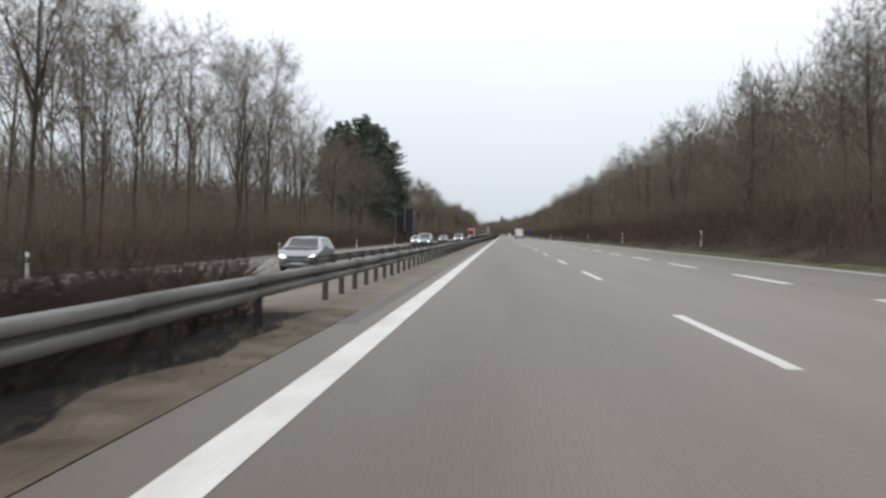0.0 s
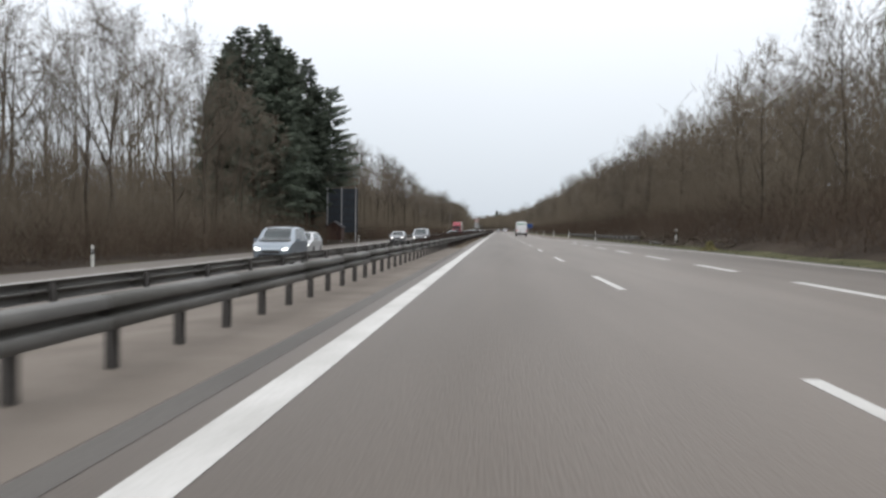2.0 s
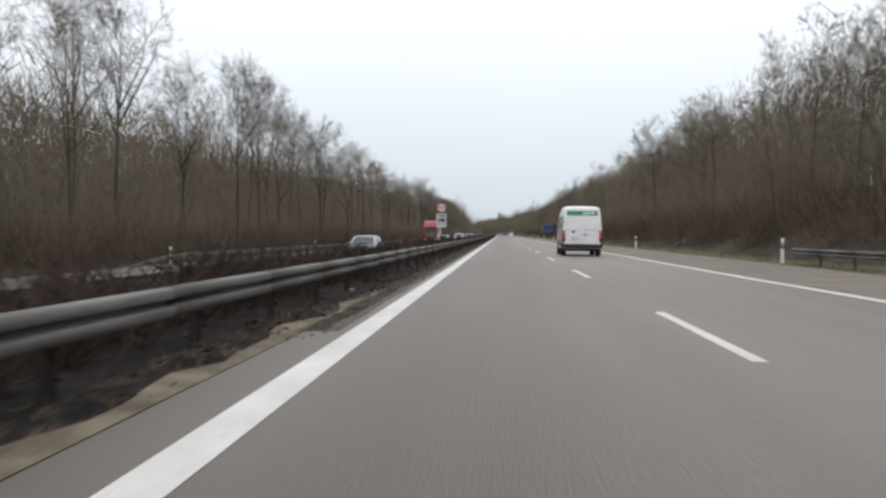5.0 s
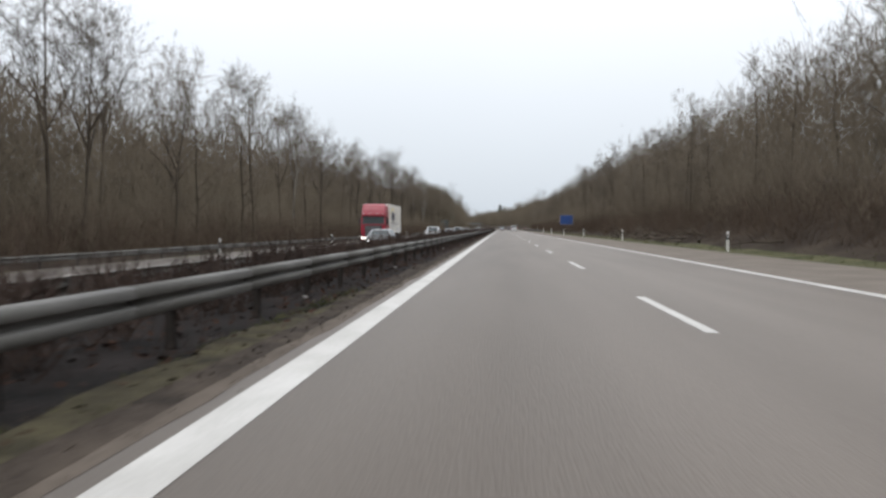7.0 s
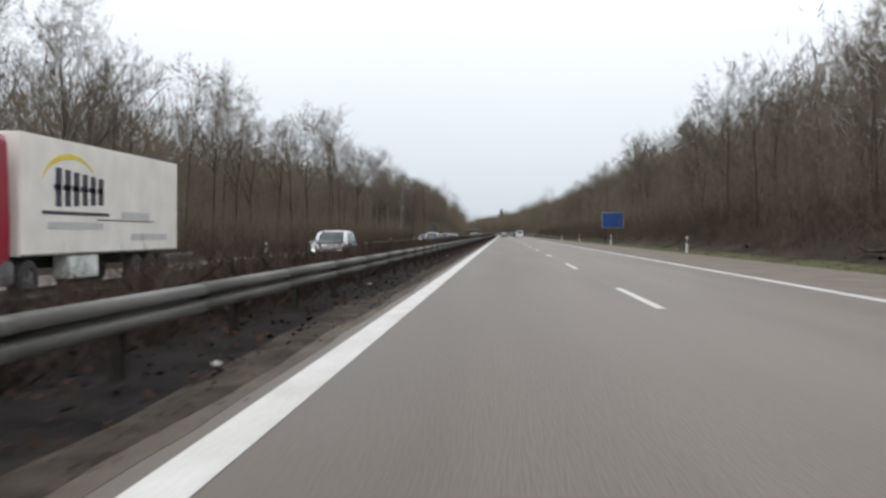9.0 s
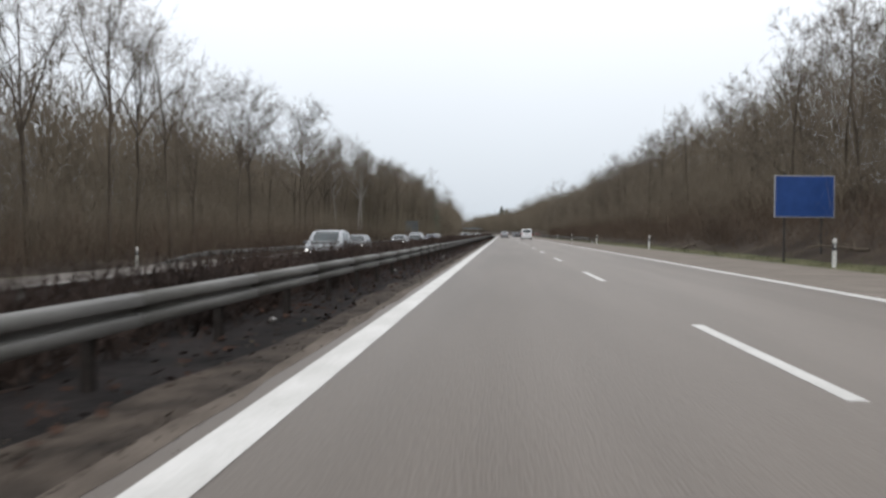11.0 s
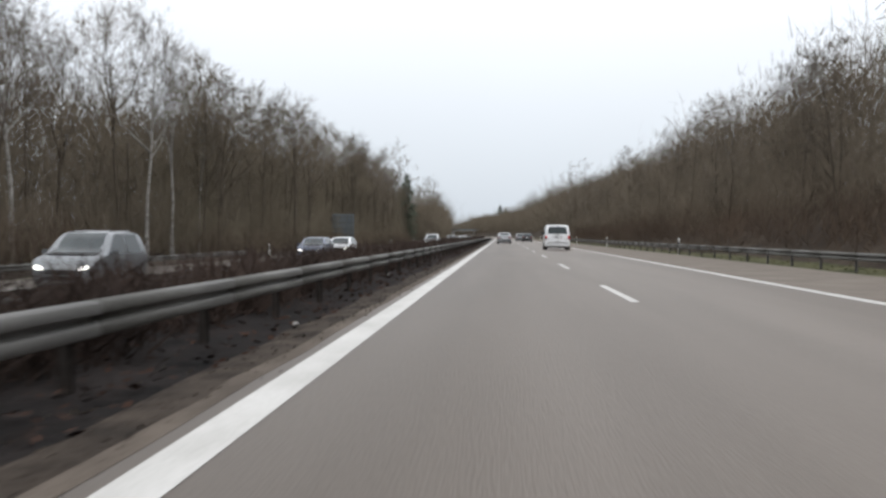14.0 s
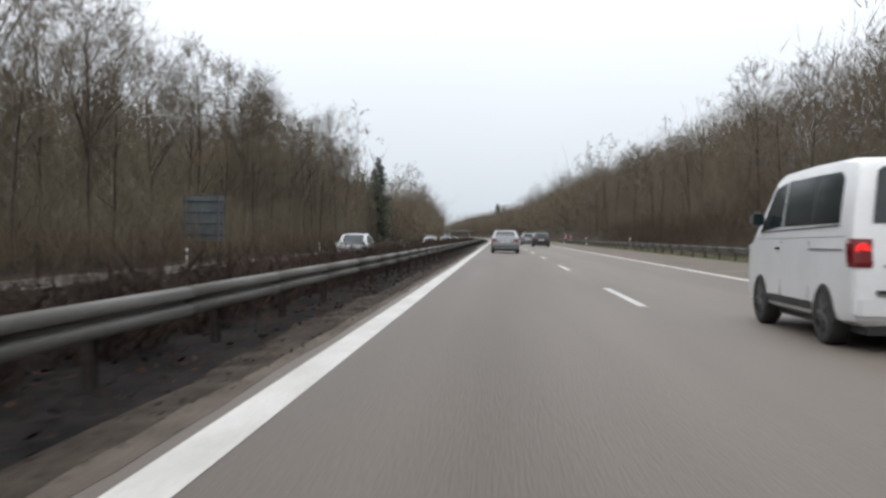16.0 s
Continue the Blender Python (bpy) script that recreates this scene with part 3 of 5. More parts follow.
for x, y in ((-24.2, 580.5), (-24.7, 587.3), (-25.2, 563.5), (-24.2, 387), (-26, 598)):
    grove.plant("birch", x, y, 0.95 + 0.1 * rng.random(), rng.random() * 360)
for i, (x, y, s) in enumerate(((-26.6, 189, 1.04), (-30.6, 190, 1.0), (-25.1, 226, 1.02), (-25.0, 179, 0.68), (-30, 184, 0.82), (-25.5, 198, 1.0), (-25.4, 209, 1.03), (-29, 206, 1.08),
                               (-29.5, 214, 1.02), (-34, 200, 1.08), (-31, 220, 1.08), (-26.6, 220, 0.95), (-27.3, 201, 1.02), (-28.3, 806, 0.88), (-32.0, 806, 0.60), (-30.6, 800, 0.40), (-23.5, 183, 0.9), 
                               (-38, 212, 1.08), (-37, 228, 1.05), (-32, 236, 0.95), (-27.5, 184, 0.95), (0, 1356, 0.94), (5, 1364, 0.78))):
    grove.plant("spruce_d" if (x, y) == (-25.1, 226) else "spruce_c" if 188 < y < 222 and x > -31 else "spruce_a" if i % 2 else "spruce_b", x, y, s, rng.random() * 360)


for x, y, s in ((-24.2, 171, 1.16), (-27.5, 176, 1.28), (-23.8, 177.5, 1.05)):
    grove.plant("bushy_b", x, y, s, x * 50)


# the woods behind the first trees: uncountable stems and twigs
def woods(name, label, spots, kinds, mat):
    pile = Pile()
    for x, y, s, k, a in spots:
        (wv, wq), (sv, st) = kinds[k]
        c, n = math.cos(a), math.sin(a)
        turn = np.array([[c, n, 0], [-n, c, 0], [0, 0, 1]]) * s
        at = np.array([x, y, height_at(x, y) - 0.1])
        tri = np.concatenate([wq[:, [0, 1, 2]], wq[:, [0, 2, 3]]])
        pile.add(wv @ turn + at, tri)
        pile.add(sv @ turn + at, st)
    tagged(mesh_object(name, *pile.arrays(), mat), label, "trees", kind="stuff")


low = [bare_tree(40 + i, 17, 0.2 if i % 2 else 0.32, 3.9, 9, 5, 3, 6, 0.026, sides=4, up=0.9) for i in range(5)]
thin = [bare_tree(60 + i, 17, 0.1, 4.2, 8, 4, 2, 6, 0.075, sides=3, up=0.9) for i in range(4)]


def spots(x0, x1, y0, y1, step, s0, s1, kinds, seed):
    r = np.random.default_rng(seed)
    out, y = [], y0
    while y < y1:
        x = x0 + (x1 - x0) * r.random()
        out.append((float(road_x(y)) + x, y, s0 + (s1 - s0) * r.random(), int(r.integers(kinds)), r.random() * 6.28))
        y += step * (0.6 + 0.8 * r.random())
    return [s for s in out if not (735 < s[1] < 835 and -31 < s[0] - float(road_x(s[1])) < 0)]


woods("woods", "bare brown-grey woodland behind the roadside trees", spots(-32, -26, 20, 720, 8.5, 0.74, 0.96, 5, 1) + spots(-46, -34, 20, 240, 10, 1.0, 1.22, 5, 2) + spots(-36, -25, 42, 168, 3.0, 0.92, 1.14, 5, 9), low, TWIG_FAR)
woods("woods", "bare brown-grey woodland on the bank", spots(21.5, 27, 30, 720, 9.0, 0.50, 0.64, 5, 3), low, TWIG_FAR)
woods("woods", "distant bare woodland along the bend", spots(-30, -21, 735, 1480, 6.5, 1.05, 1.40, 4, 5) + spots(-50, -31, 735, 1480, 16, 1.15, 1.5, 4, 6) + spots(17, 26, 765, 1480, 6.5, 0.78, 1.06, 4, 7)
      + spots(27, 50, 765, 1480, 16, 0.85, 1.15, 4, 8)
      + [(-300 + 380 * ((i * 0.618) % 1), 1490 + 70 * ((i * 0.37) % 1), 0.9 + 0.4 * ((i * 0.29) % 1), i % 4, i) for i in range(80)], thin, TWIG_FAR)


def thicket(name, label, category, bounds, count, tall_range, per, width, mat, seed, keep=None, lift=0.55, reach=(0.3, 0.35), slant=0.5):
    """Brushwood, hedge or grass: fans of slim blades that rise from the ground."""
    r = np.random.default_rng(seed)
    y = bounds[2] + (bounds[3] - bounds[2]) * r.random(count)
    u = bounds[0] + (bounds[1] - bounds[0]) * r.random(count)
    if keep is not None:
        ok = np.array([keep(a, b, r.random()) for a, b in zip(u, y)])
        u, y = u[ok], y[ok]
    n = len(u)
    z = np.interp(u, [p[0] for p in PROFILE], [p[1] for p in PROFILE])
    top = tall_range[0] + (tall_range[1] - tall_range[0]) * r.random(n)
    root = np.column_stack([road_x(y) + u, y, z - 0.05])
    base = np.repeat(root, per, axis=0) + r.normal(size=(n * per, 3)) * np.array([1, 1, 0]) * np.repeat(top, per)[:, None] * 0.16
    tall_each = np.repeat(top, per)
    start = r.random(n * per) * lift
    base[:, 2] += start * tall_each
    way = r.normal(size=(n * per, 3)) * np.array([slant, slant, 0.25]) + np.array([0, 0, 0.8])
    length = tall_each * (reach[0] + reach[1] * r.random(n * per))
    v, f = blades(r, base, way, length, width * (0.6 + 0.8 * r.random(n * per)))
    tagged(mesh_object(name, v, f, mat), label, category, kind="stuff")


thicket("brushwood", "tangled brown brushwood on the bank", "undergrowth", (14.6, 19.5, 30, 700), 5200, (0.9, 3.4), 30, 0.019, BRUSH, 71)
thicket("brushwood", "brown brushwood below the forest edge", "undergrowth", (-24.5, -18.8, 20, 590), 3500, (1.2, 4.2), 30, 0.019, BRUSH, 72, keep=lambda u, y, p: not (196 < y < 230 and u > -24) and not (562 < y < 588 and u > -23.9))
thicket("brushwood", "pale brown brushwood below the tall wood", "undergrowth", (-24.5, -18.8, 590, 735), 960, (1.0, 3.4), 30, 0.020, OLIVE_BRUSH, 75)
thicket("saplings", "crowded leafless saplings on the bank", "undergrowth", (16.5, 24, 30, 760), 3600, (2.5, 7.0), 40, 0.018, TWIG_FAR, 81)
thicket("saplings", "crowded leafless saplings at the forest edge", "undergrowth", (-30, -21, 30, 590), 2860, (2.5, 7.5), 40, 0.020, TWIG_FAR, 82, keep=lambda u, y, p: not (190 < y < 232 and u > -28) and not (560 < y < 588 and u > -24.4))
thicket("saplings", "crowded leafless saplings under the tall wood", "undergrowth", (-30, -21, 590, 735), 860, (2.5, 8.5), 44, 0.022, OLIVE_TWIG, 89)
thicket("forest_mass", "dense brown stems deep in the wood", "trees", (20.5, 29, 30, 800), 3900, (7.5, 11.2), 82, 0.046, TWIG_FAR, 83, lift=0.90, reach=(0.06, 0.10), slant=0.45)
thicket("forest_mass", "dense brown stems deep in the wood", "trees", (28, 37, 30, 800), 1700, (7.5, 12.0), 66, 0.085, TWIG_FAR, 98, lift=0.90, reach=(0.07, 0.10), slant=0.45)
thicket("forest_mass", "dense brown stems deep in the wood", "trees", (-48, -31, 20, 236), 2000, (5.0, 12.0), 56, 0.06, TWIG_FAR, 84, lift=0.8, reach=(0.10, 0.16), slant=0.35)
thicket("forest_mass", "dense brown stems deep in the wood", "trees", (-40, -27.5, 236, 590), 2500, (8.0, 14.0), 84, 0.055, TWIG_FAR, 85, lift=0.90, reach=(0.06, 0.10), slant=0.45)
thicket("forest_mass", "dense olive-brown stems and twigs of the tall wood", "trees", (-38, -25.5, 590, 800), 1600, (9.0, 16.5), 70, 0.055, OLIVE_TWIG, 87, lift=0.88, reach=(0.08, 0.12), slant=0.45, keep=lambda u, y, p: not (735 < y < 835 and u > -31))
thicket("forest_mass", "distant leafless wood along the bend", "trees", (18, 50, 760, 1480), 1500, (9.0, 14.5), 54, 0.13, TWIG_FAR, 73, lift=0.75)
thicket("forest_mass", "distant leafless wood along the bend", "trees", (-55, -20, 760, 1480), 1600, (11.0, 18.0), 54, 0.14, TWIG_FAR, 74, keep=lambda u, y, p: y > 835 or u < -31, lift=0.75)
thicket("forest_mass", "dense brown stems deep in the wood", "trees", (-42, -34, 236, 740), 1500, (11.0, 17.0), 46, 0.12, TWIG_FAR, 99, lift=0.88, reach=(0.09, 0.11), slant=0.45)
thicket("forest_mass", "leafless wood behind the lone spruces", "trees", (-44, -33, 690, 850), 420, (12.0, 19.0), 60, 0.12, TWIG_FAR, 97, lift=0.8, reach=(0.10, 0.16), slant=0.3)
thicket("forest_mass", "distant leafless wood closing the view", "trees", (-280, 180, 1485, 1570), 1300, (9.0, 17.0), 26, 0.5, TWIG_FAR, 86, lift=0.75)


thicket("saplings", "dense olive-brown saplings behind the clearing", "undergrowth", (-30, -24, 238, 430), 800, (3.0, 9.0), 60, 0.035, OLIVE_TWIG, 101, lift=0.85, reach=(0.10, 0.16))


# dead leaves on the median soil, crumbs of dirt at the asphalt's edge
def scatter(name, label, category, u, y, lift, size, mat, seed):
    r = np.random.default_rng(seed)
    n = len(u)
    at = np.column_stack([road_x(y) + u, y, np.interp(u, [p[0] for p in PROFILE], [p[1] for p in PROFILE]) + lift + 0.4 * size * r.random(n)])
    turn = r.random(n) * 2 * np.pi
    long = np.column_stack([np.cos(turn), np.sin(turn), r.normal(size=n) * 0.3]) * (size * (0.5 + 0.6 * r.random(n)))[:, None]
    wide = np.column_stack([-np.sin(turn), np.cos(turn), r.normal(size=n) * 0.35]) * (size * (0.35 + 0.35 * r.random(n)))[:, None]
    v = np.stack([at - long, at + wide, at + long, at - wide], axis=1).reshape(-1, 3)
    tagged(mesh_object(name, v, np.arange(4 * n).reshape(-1, 4), mat), label, category, kind="stuff")


strew = np.random.default_rng(93)
scatter("fallen_leaves", "dark brown dead leaves scattered on the median soil", "leaves", -3.0 + 2.25 * strew.random(14000) ** 0.6, 134 + 500 * strew.random(14000), 0.035, 0.055, LEAF, 1)
scatter("dirt_crumbs", "crumbs of brown dirt along the asphalt edge", "dirt", np.minimum(-0.17, -0.52 + 0.11 * strew.normal(size=15000)), 205 + 440 * strew.random(15000), 0.066, 0.022, GRAVEL, 2)


def hedge_here(u, y, p):
    if y < 136:
        return False
    dense = 0.55 + 0.75 * noise.noise((0, y * 0.02, 9))
    return p < (1.0 if 150 < y < 228 or y > 335 else max(0.45, dense))


thicket("median_hedge", "low dry brown shrubs in the median", "shrubs", (-3.9, -1.95, 134, 700), 5600, (0.66, 1.06), 56, 0.026, HEDGE, 75, keep=hedge_here, lift=0.72)
thicket("median_hedge", "low dry brown shrubs at the end of the paved median", "shrubs", (-4.0, -1.95, -14, 13), 420, (0.72, 1.1), 54, 0.018, HEDGE, 94, lift=0.72)
thicket("weeds", "dark dry weeds below the guardrail", "weeds", (-3.0, -0.95, -10, 640), 5600, (0.08, 0.36), 11, 0.007, HEDGE, 76, keep=lambda u, y, p: not 12 < y < 134)
thicket("dry_grass", "dead straw-coloured grass beside the asphalt", "grass", (-1.3, -0.66, -10, 640), 5000, (0.03, 0.12), 6, 0.012, STRAW, 77, keep=lambda u, y, p: not 12 < y < 133 and p < 0.5 - 0.4 * (u + 0.66))
thicket("dry_grass", "dead straw-coloured grass tufts beside the asphalt", "grass", (-1.5, -0.7, 132, 210), 2600, (0.05, 0.17), 9, 0.012, STRAW, 87)
thicket("dry_grass", "dead straw-coloured grass tufts beside the asphalt", "grass", (-1.5, -0.7, 0, 13), 500, (0.05, 0.17), 9, 0.012, STRAW, 88)
thicket("grass", "short green grass beside the asphalt", "grass", (-1.2, -0.68, 226, 288), 3600, (0.04, 0.15), 11, 0.010, GRASS, 89)
thicket("grass", "short winter grass on the verge", "grass", (12.8, 14.8, 20, 700), 7000, (0.06, 0.22), 7, 0.016, GRASS, 78, keep=lambda u, y, p: u > right_edge(y) + 0.1)


# fallen boughs on the bank
def fallen_bough(seed, x, y, turn, size=1.0):
    r = np.random.default_rng(seed)
    pile = Pile()
    n = 5
    pts = np.cumsum(np.column_stack([0.5 + 0.2 * r.random(n), r.normal(size=n) * 0.1, r.normal(size=n) * 0.08]), axis=0)
    pts[:, 2] += 0.16 - pts[0, 2]
    pile.add(*tube(pts, np.linspace(0.075, 0.025, n), 6))
    for i in range(4):
        a = pts[1 + i % 3]
        b = a + np.array([0.4, r.normal() * 0.5, 0.2 + 0.35 * r.random()])
        pile.add(*tube([a, (a + b) / 2 + r.normal(size=3) * 0.05, b], [0.03, 0.02, 0.008], 4))
    ob = mesh_object("fallen_bough", *pile.arrays(), BARK, smooth=True)
    ob.matrix_basis = pose(x, y, height_at(x, y) - 0.03, 0, 0, turn) @ Matrix.Scale(size, 4)
    tagged(ob, "pale fallen bough lying on the wooded bank", "branch", group="fallen boughs")


for i in range(22):
    fallen_bough(100 + i, 14.4 + 1.4 * ((i * 0.618) % 1), 70 + i * 27 + 9 * ((i * 0.37) % 1), 40 + 130 * ((i * 0.77) % 1))
for i in range(12):
    fallen_bough(140 + i, 14.2 + 1.5 * ((i * 0.618) % 1), 132 + i * 2.1, 60 + 70 * ((i * 0.77) % 1))
for i in range(14):
    fallen_bough(170 + i, 13.9 + 1.4 * ((i * 0.618) % 1), 340 + i * 3.2, 55 + 75 * ((i * 0.77) % 1))
for i in range(16):
    fallen_bough(200 + i, 14.1 + 2.2 * ((i * 0.618) % 1), 333 + i * 2.9, 70 + 45 * ((i * 0.77) % 1), 1.2 + 0.4 * ((i * 0.53) % 1))
for i in range(8):
    fallen_bough(230 + i, 14.6 + 1.8 * ((i * 0.618) % 1), 150 + i * 2.6, 70 + 45 * ((i * 0.77) % 1), 1.25 + 0.4 * ((i * 0.53) % 1))


def tree_stump(x, y):
    """A rotten stump with root flares under a cap of moss."""
    r = random.Random(4)
    bm = bmesh.new()
    rings = []
    for z, rad in ((-0.1, 0.62), (0.08, 0.46), (0.26, 0.27), (0.46, 0.22), (0.56, 0.17)):
        ring = []
        for k in range(14):
            a = k * math.tau / 14
            rr = rad * (1 + 0.22 * math.cos(5 * a + 1) * (1.2 - z) + r.uniform(-0.08, 0.08))
            ring.append(bm.verts.new((rr * math.cos(a), rr * math.sin(a), z + r.uniform(-0.03, 0.05) * (z > 0.4))))
        rings.append(ring)
    for a, b in zip(rings, rings[1:]):
        for k in range(14):
            bm.faces.new((a[k], a[(k + 1) % 14], b[(k + 1) % 14], b[k]))
    bm.faces.new(rings[-1])
    ob = part("tree_stump", bm, STUMP_MOSS, smooth=True)
    ob.matrix_basis = pose(x, y, height_at(x, y) - 0.02, 0, 0, 20)
    tagged(ob, "old tree stump overgrown with yellow-green moss on the verge", "stump")


STUMP_MOSS = material("mossy_rotten_wood", (0.040, 0.034, 0.018), (0.150, 0.135, 0.060), 0.95, 3, 24, 0.8)
tree_stump(13.55, 133.2)


# ---- vehicles ----
def paint(name, colour, rough=0.3, metal=0.0):
    dull = tuple(c * 0.86 for c in colour)
    return material(name, dull, colour, rough, 1.4, 30, 0.02, metal=metal, coat=0.4)


WHITE_PAINT = paint("white_car_paint", (0.68, 0.69, 0.70))
PALE_PAINT = paint("pale_grey_car_paint", (0.42, 0.43, 0.44), 0.35, 0.2)
SILVER_PAINT = paint("silver_car_paint", (0.22, 0.23, 0.24), 0.35, 0.5)
STEEL_PAINT = paint("silver_blue_car_paint", (0.20, 0.235, 0.27), 0.32, 0.4)
GREY_PAINT = paint("grey_car_paint", (0.16, 0.17, 0.18), 0.35, 0.4)
BLUE_PAINT = paint("dark_blue_car_paint", (0.10, 0.12, 0.17), 0.35, 0.3)
BLACK_PAINT = paint("black_car_paint", (0.018, 0.019, 0.021), 0.3)
RED_PAINT = paint("red_truck_paint", (0.27, 0.013, 0.032), 0.35)
CREAM_PAINT = paint("cream_white_trailer_paint", (0.80, 0.775, 0.715), 0.45)
GREEN_FILM = material("green_lettering_film", (0.02, 0.16, 0.085), (0.03, 0.21, 0.11), 0.4, 2, 30, 0)
YELLOW_FILM = material("yellow_film", (0.62, 0.48, 0.03), (0.70, 0.56, 0.05), 0.4, 2, 30, 0)
PALE_FILM = material("pale_film", (0.55, 0.60, 0.58), (0.66, 0.70, 0.68), 0.4, 2, 30, 0)
GREY_FILM = material("grey_lettering", (0.42, 0.42, 0.42), (0.50, 0.50, 0.50), 0.5, 2, 30, 0)
INK = material("dark_lettering", (0.03, 0.03, 0.05), (0.05, 0.05, 0.08), 0.5, 2, 30, 0)
GLASS = material("tinted_window_glass", (0.012, 0.018, 0.020), (0.020, 0.030, 0.032), 0.06, 1.5, 10, 0)
PLASTIC = material("black_plastic", (0.016, 0.016, 0.017), (0.035, 0.035, 0.036), 0.6, 3, 60, 0.1)
GREY_PLASTIC = material("grey_plastic", (0.10, 0.105, 0.11), (0.15, 0.155, 0.16), 0.6, 3, 60, 0.1)
RUBBER = material("tyre_rubber", (0.018, 0.018, 0.018), (0.040, 0.039, 0.038), 0.85, 4, 50, 0.2)
RIM = material("alloy_rim", (0.075, 0.075, 0.078), (0.13, 0.13, 0.135), 0.45, 4, 40, 0, metal=0.2)
TAIL_RED = glow("lit_tail_lamp", (0.80, 0.025, 0.025), 0.75)
LAMP_RED = material("red_lamp_glass", (0.10, 0.004, 0.006), (0.15, 0.006, 0.008), 0.2, 3, 30, 0)
LAMP_CLEAR = material("clear_lamp_glass", (0.45, 0.45, 0.46), (0.55, 0.55, 0.56), 0.15, 3, 30, 0)
HEADLIGHT = glow("lit_headlight", (1.0, 0.97, 0.90), 2.6)
PLATE = material("number_plate", (0.66, 0.66, 0.66), (0.74, 0.74, 0.74), 0.5, 3, 30, 0)


class Body:
    """A vehicle's skin, lofted from stations (y, underside, top, width factor) with y = 0 at the tail."""

    def __init__(self, stations, width, belt, tumble, corner):
        self.st, self.half, self.belt, self.tumble, self.corner = stations, width / 2, belt, tumble, corner
        self.sy = [s[0] for s in stations]

    def side(self, y, z):
        w = float(np.interp(y, self.sy, [s[3] for s in self.st]))
        return self.half * w - max(0.0, z - self.belt) * self.tumble

    def ring(self, y, zb, zt, w):
        half = self.half * w
        belt = min(self.belt, zt - 0.02)
        c = min(self.corner, (zt - zb) * 0.3)
        up = half - max(0.0, zt - c - belt) * self.tumble
        pts = [(0, zb), (half * 0.86, zb), (half * 0.97, zb + 0.05), (half, zb + 0.16), (half * 1.004, zb + (belt - zb) * 0.62), (half, belt - 0.01)]
        pts += [(half - (zt - c - belt) * 0.5 * self.tumble, belt + max(0.005, (zt - c - belt) * 0.5)), (up, max(zt - c, belt + 0.008)), (up - c * 0.30, zt - c * 0.30 if zt - c * 0.3 > belt + 0.01 else belt + 0.011), (up - c * 1.1, zt - 0.002), (0, zt + 0.015)]
        return [(x, y, z) for x, z in pts] + [(-x, y, z) for x, z in reversed(pts[1:-1])]

    def mesh(self):
        bm = bmesh.new()
        rings = [[bm.verts.new(p) for p in self.ring(*s)] for s in self.st]
        n = len(rings[0])
        for a, b in zip(rings, rings[1:]):
            for i in range(n):
                bm.faces.new((a[i], a[(i + 1) % n], b[(i + 1) % n], b[i]))
        bm.faces.new(rings[0])
        bm.faces.new(rings[-1])
        bmesh.ops.recalc_face_normals(bm, faces=bm.faces)
        return bm

    def tail_y(self, z):
        pts = [(s[2], s[0]) for s in self.st if s[0] < self.sy[-1] * 0.45]
        return float(np.interp(z, [p[0] for p in pts], [p[1] for p in pts]))

    def nose_y(self, z):
        pts = sorted((s[2], s[0]) for s in self.st if s[0] > self.sy[-1] * 0.45)
        return float(np.interp(z, [p[0] for p in pts], [p[1] for p in pts]))


def slab(points, push, thick=0.012, bevel=0.0):
    """A panel through points, lifted off its base by push and made solid."""
    bm = bmesh.new()
    push = Vector(push)
    low = [bm.verts.new(Vector(p)) for p in points]
    high = [bm.verts.new(Vector(p) + push * thick) for p in points]
    n = len(points)
    bm.faces.new(low)
    bm.faces.new(high)
    for i in range(n):
        bm.faces.new((low[i], low[(i + 1) % n], high[(i + 1) % n], high[i]))
    return bm


def side_panel(body, s, pts, lift=0.004, thick=0.010):
    return slab([(s * (body.side(y, z) + lift - 0.006), y, z) for y, z in pts], (s, 0, 0), thick)


def tail_panel(body, pts, lift=0.004, thick=0.012):
    return slab([(x, body.tail_y(z) - lift + 0.006, z) for x, z in pts], (0, -1, 0), thick)


def nose_panel(body, pts, lift=0.004, thick=0.012):
    return slab([(x, body.nose_y(z) + lift - 0.006, z) for x, z in pts], (0, 1, 0), thick)


def screen_panel(body, tail, z0, z1, w0, w1, lift=0.03, rows=7):
    """A curved window that follows the slope of the body's front or rear screen."""
    bm = bmesh.new()
    sheet = []
    for k in range(rows):
        z = z0 + (z1 - z0) * k / (rows - 1)
        w = w0 + (w1 - w0) * k / (rows - 1)
        line = []
        for j in range(7):
            x = w * (j / 3 - 1)
            y = (body.tail_y(z) - lift if tail else body.nose_y(z) + lift) - (-1 if tail else 1) * 0.10 * (x / w0) ** 4
            line.append(bm.verts.new((x, y, z + 0.03)))
        sheet.append(line)
    front = [bm.faces.new((a[j], a[j + 1], b[j + 1], b[j])) for a, b in zip(sheet, sheet[1:]) for j in range(6)]
    grown = bmesh.ops.extrude_face_region(bm, geom=front)
    bmesh.ops.translate(bm, vec=(0, 0.10 if tail else -0.10, -0.06), verts=[v for v in grown["geom"] if isinstance(v, bmesh.types.BMVert)])
    bmesh.ops.recalc_face_normals(bm, faces=bm.faces)
    return bm


def bars(x0, x1, z, height, count):
    """Unreadable lettering as plain bars."""
    step = (x1 - x0) / count
    return [((x0 + i * step + step * 0.12, z), (x0 + (i + 1) * step - step * 0.12, z), (x0 + (i + 1) * step - step * 0.12, z + height), (x0 + i * step + step * 0.12, z + height)) for i in range(count)]


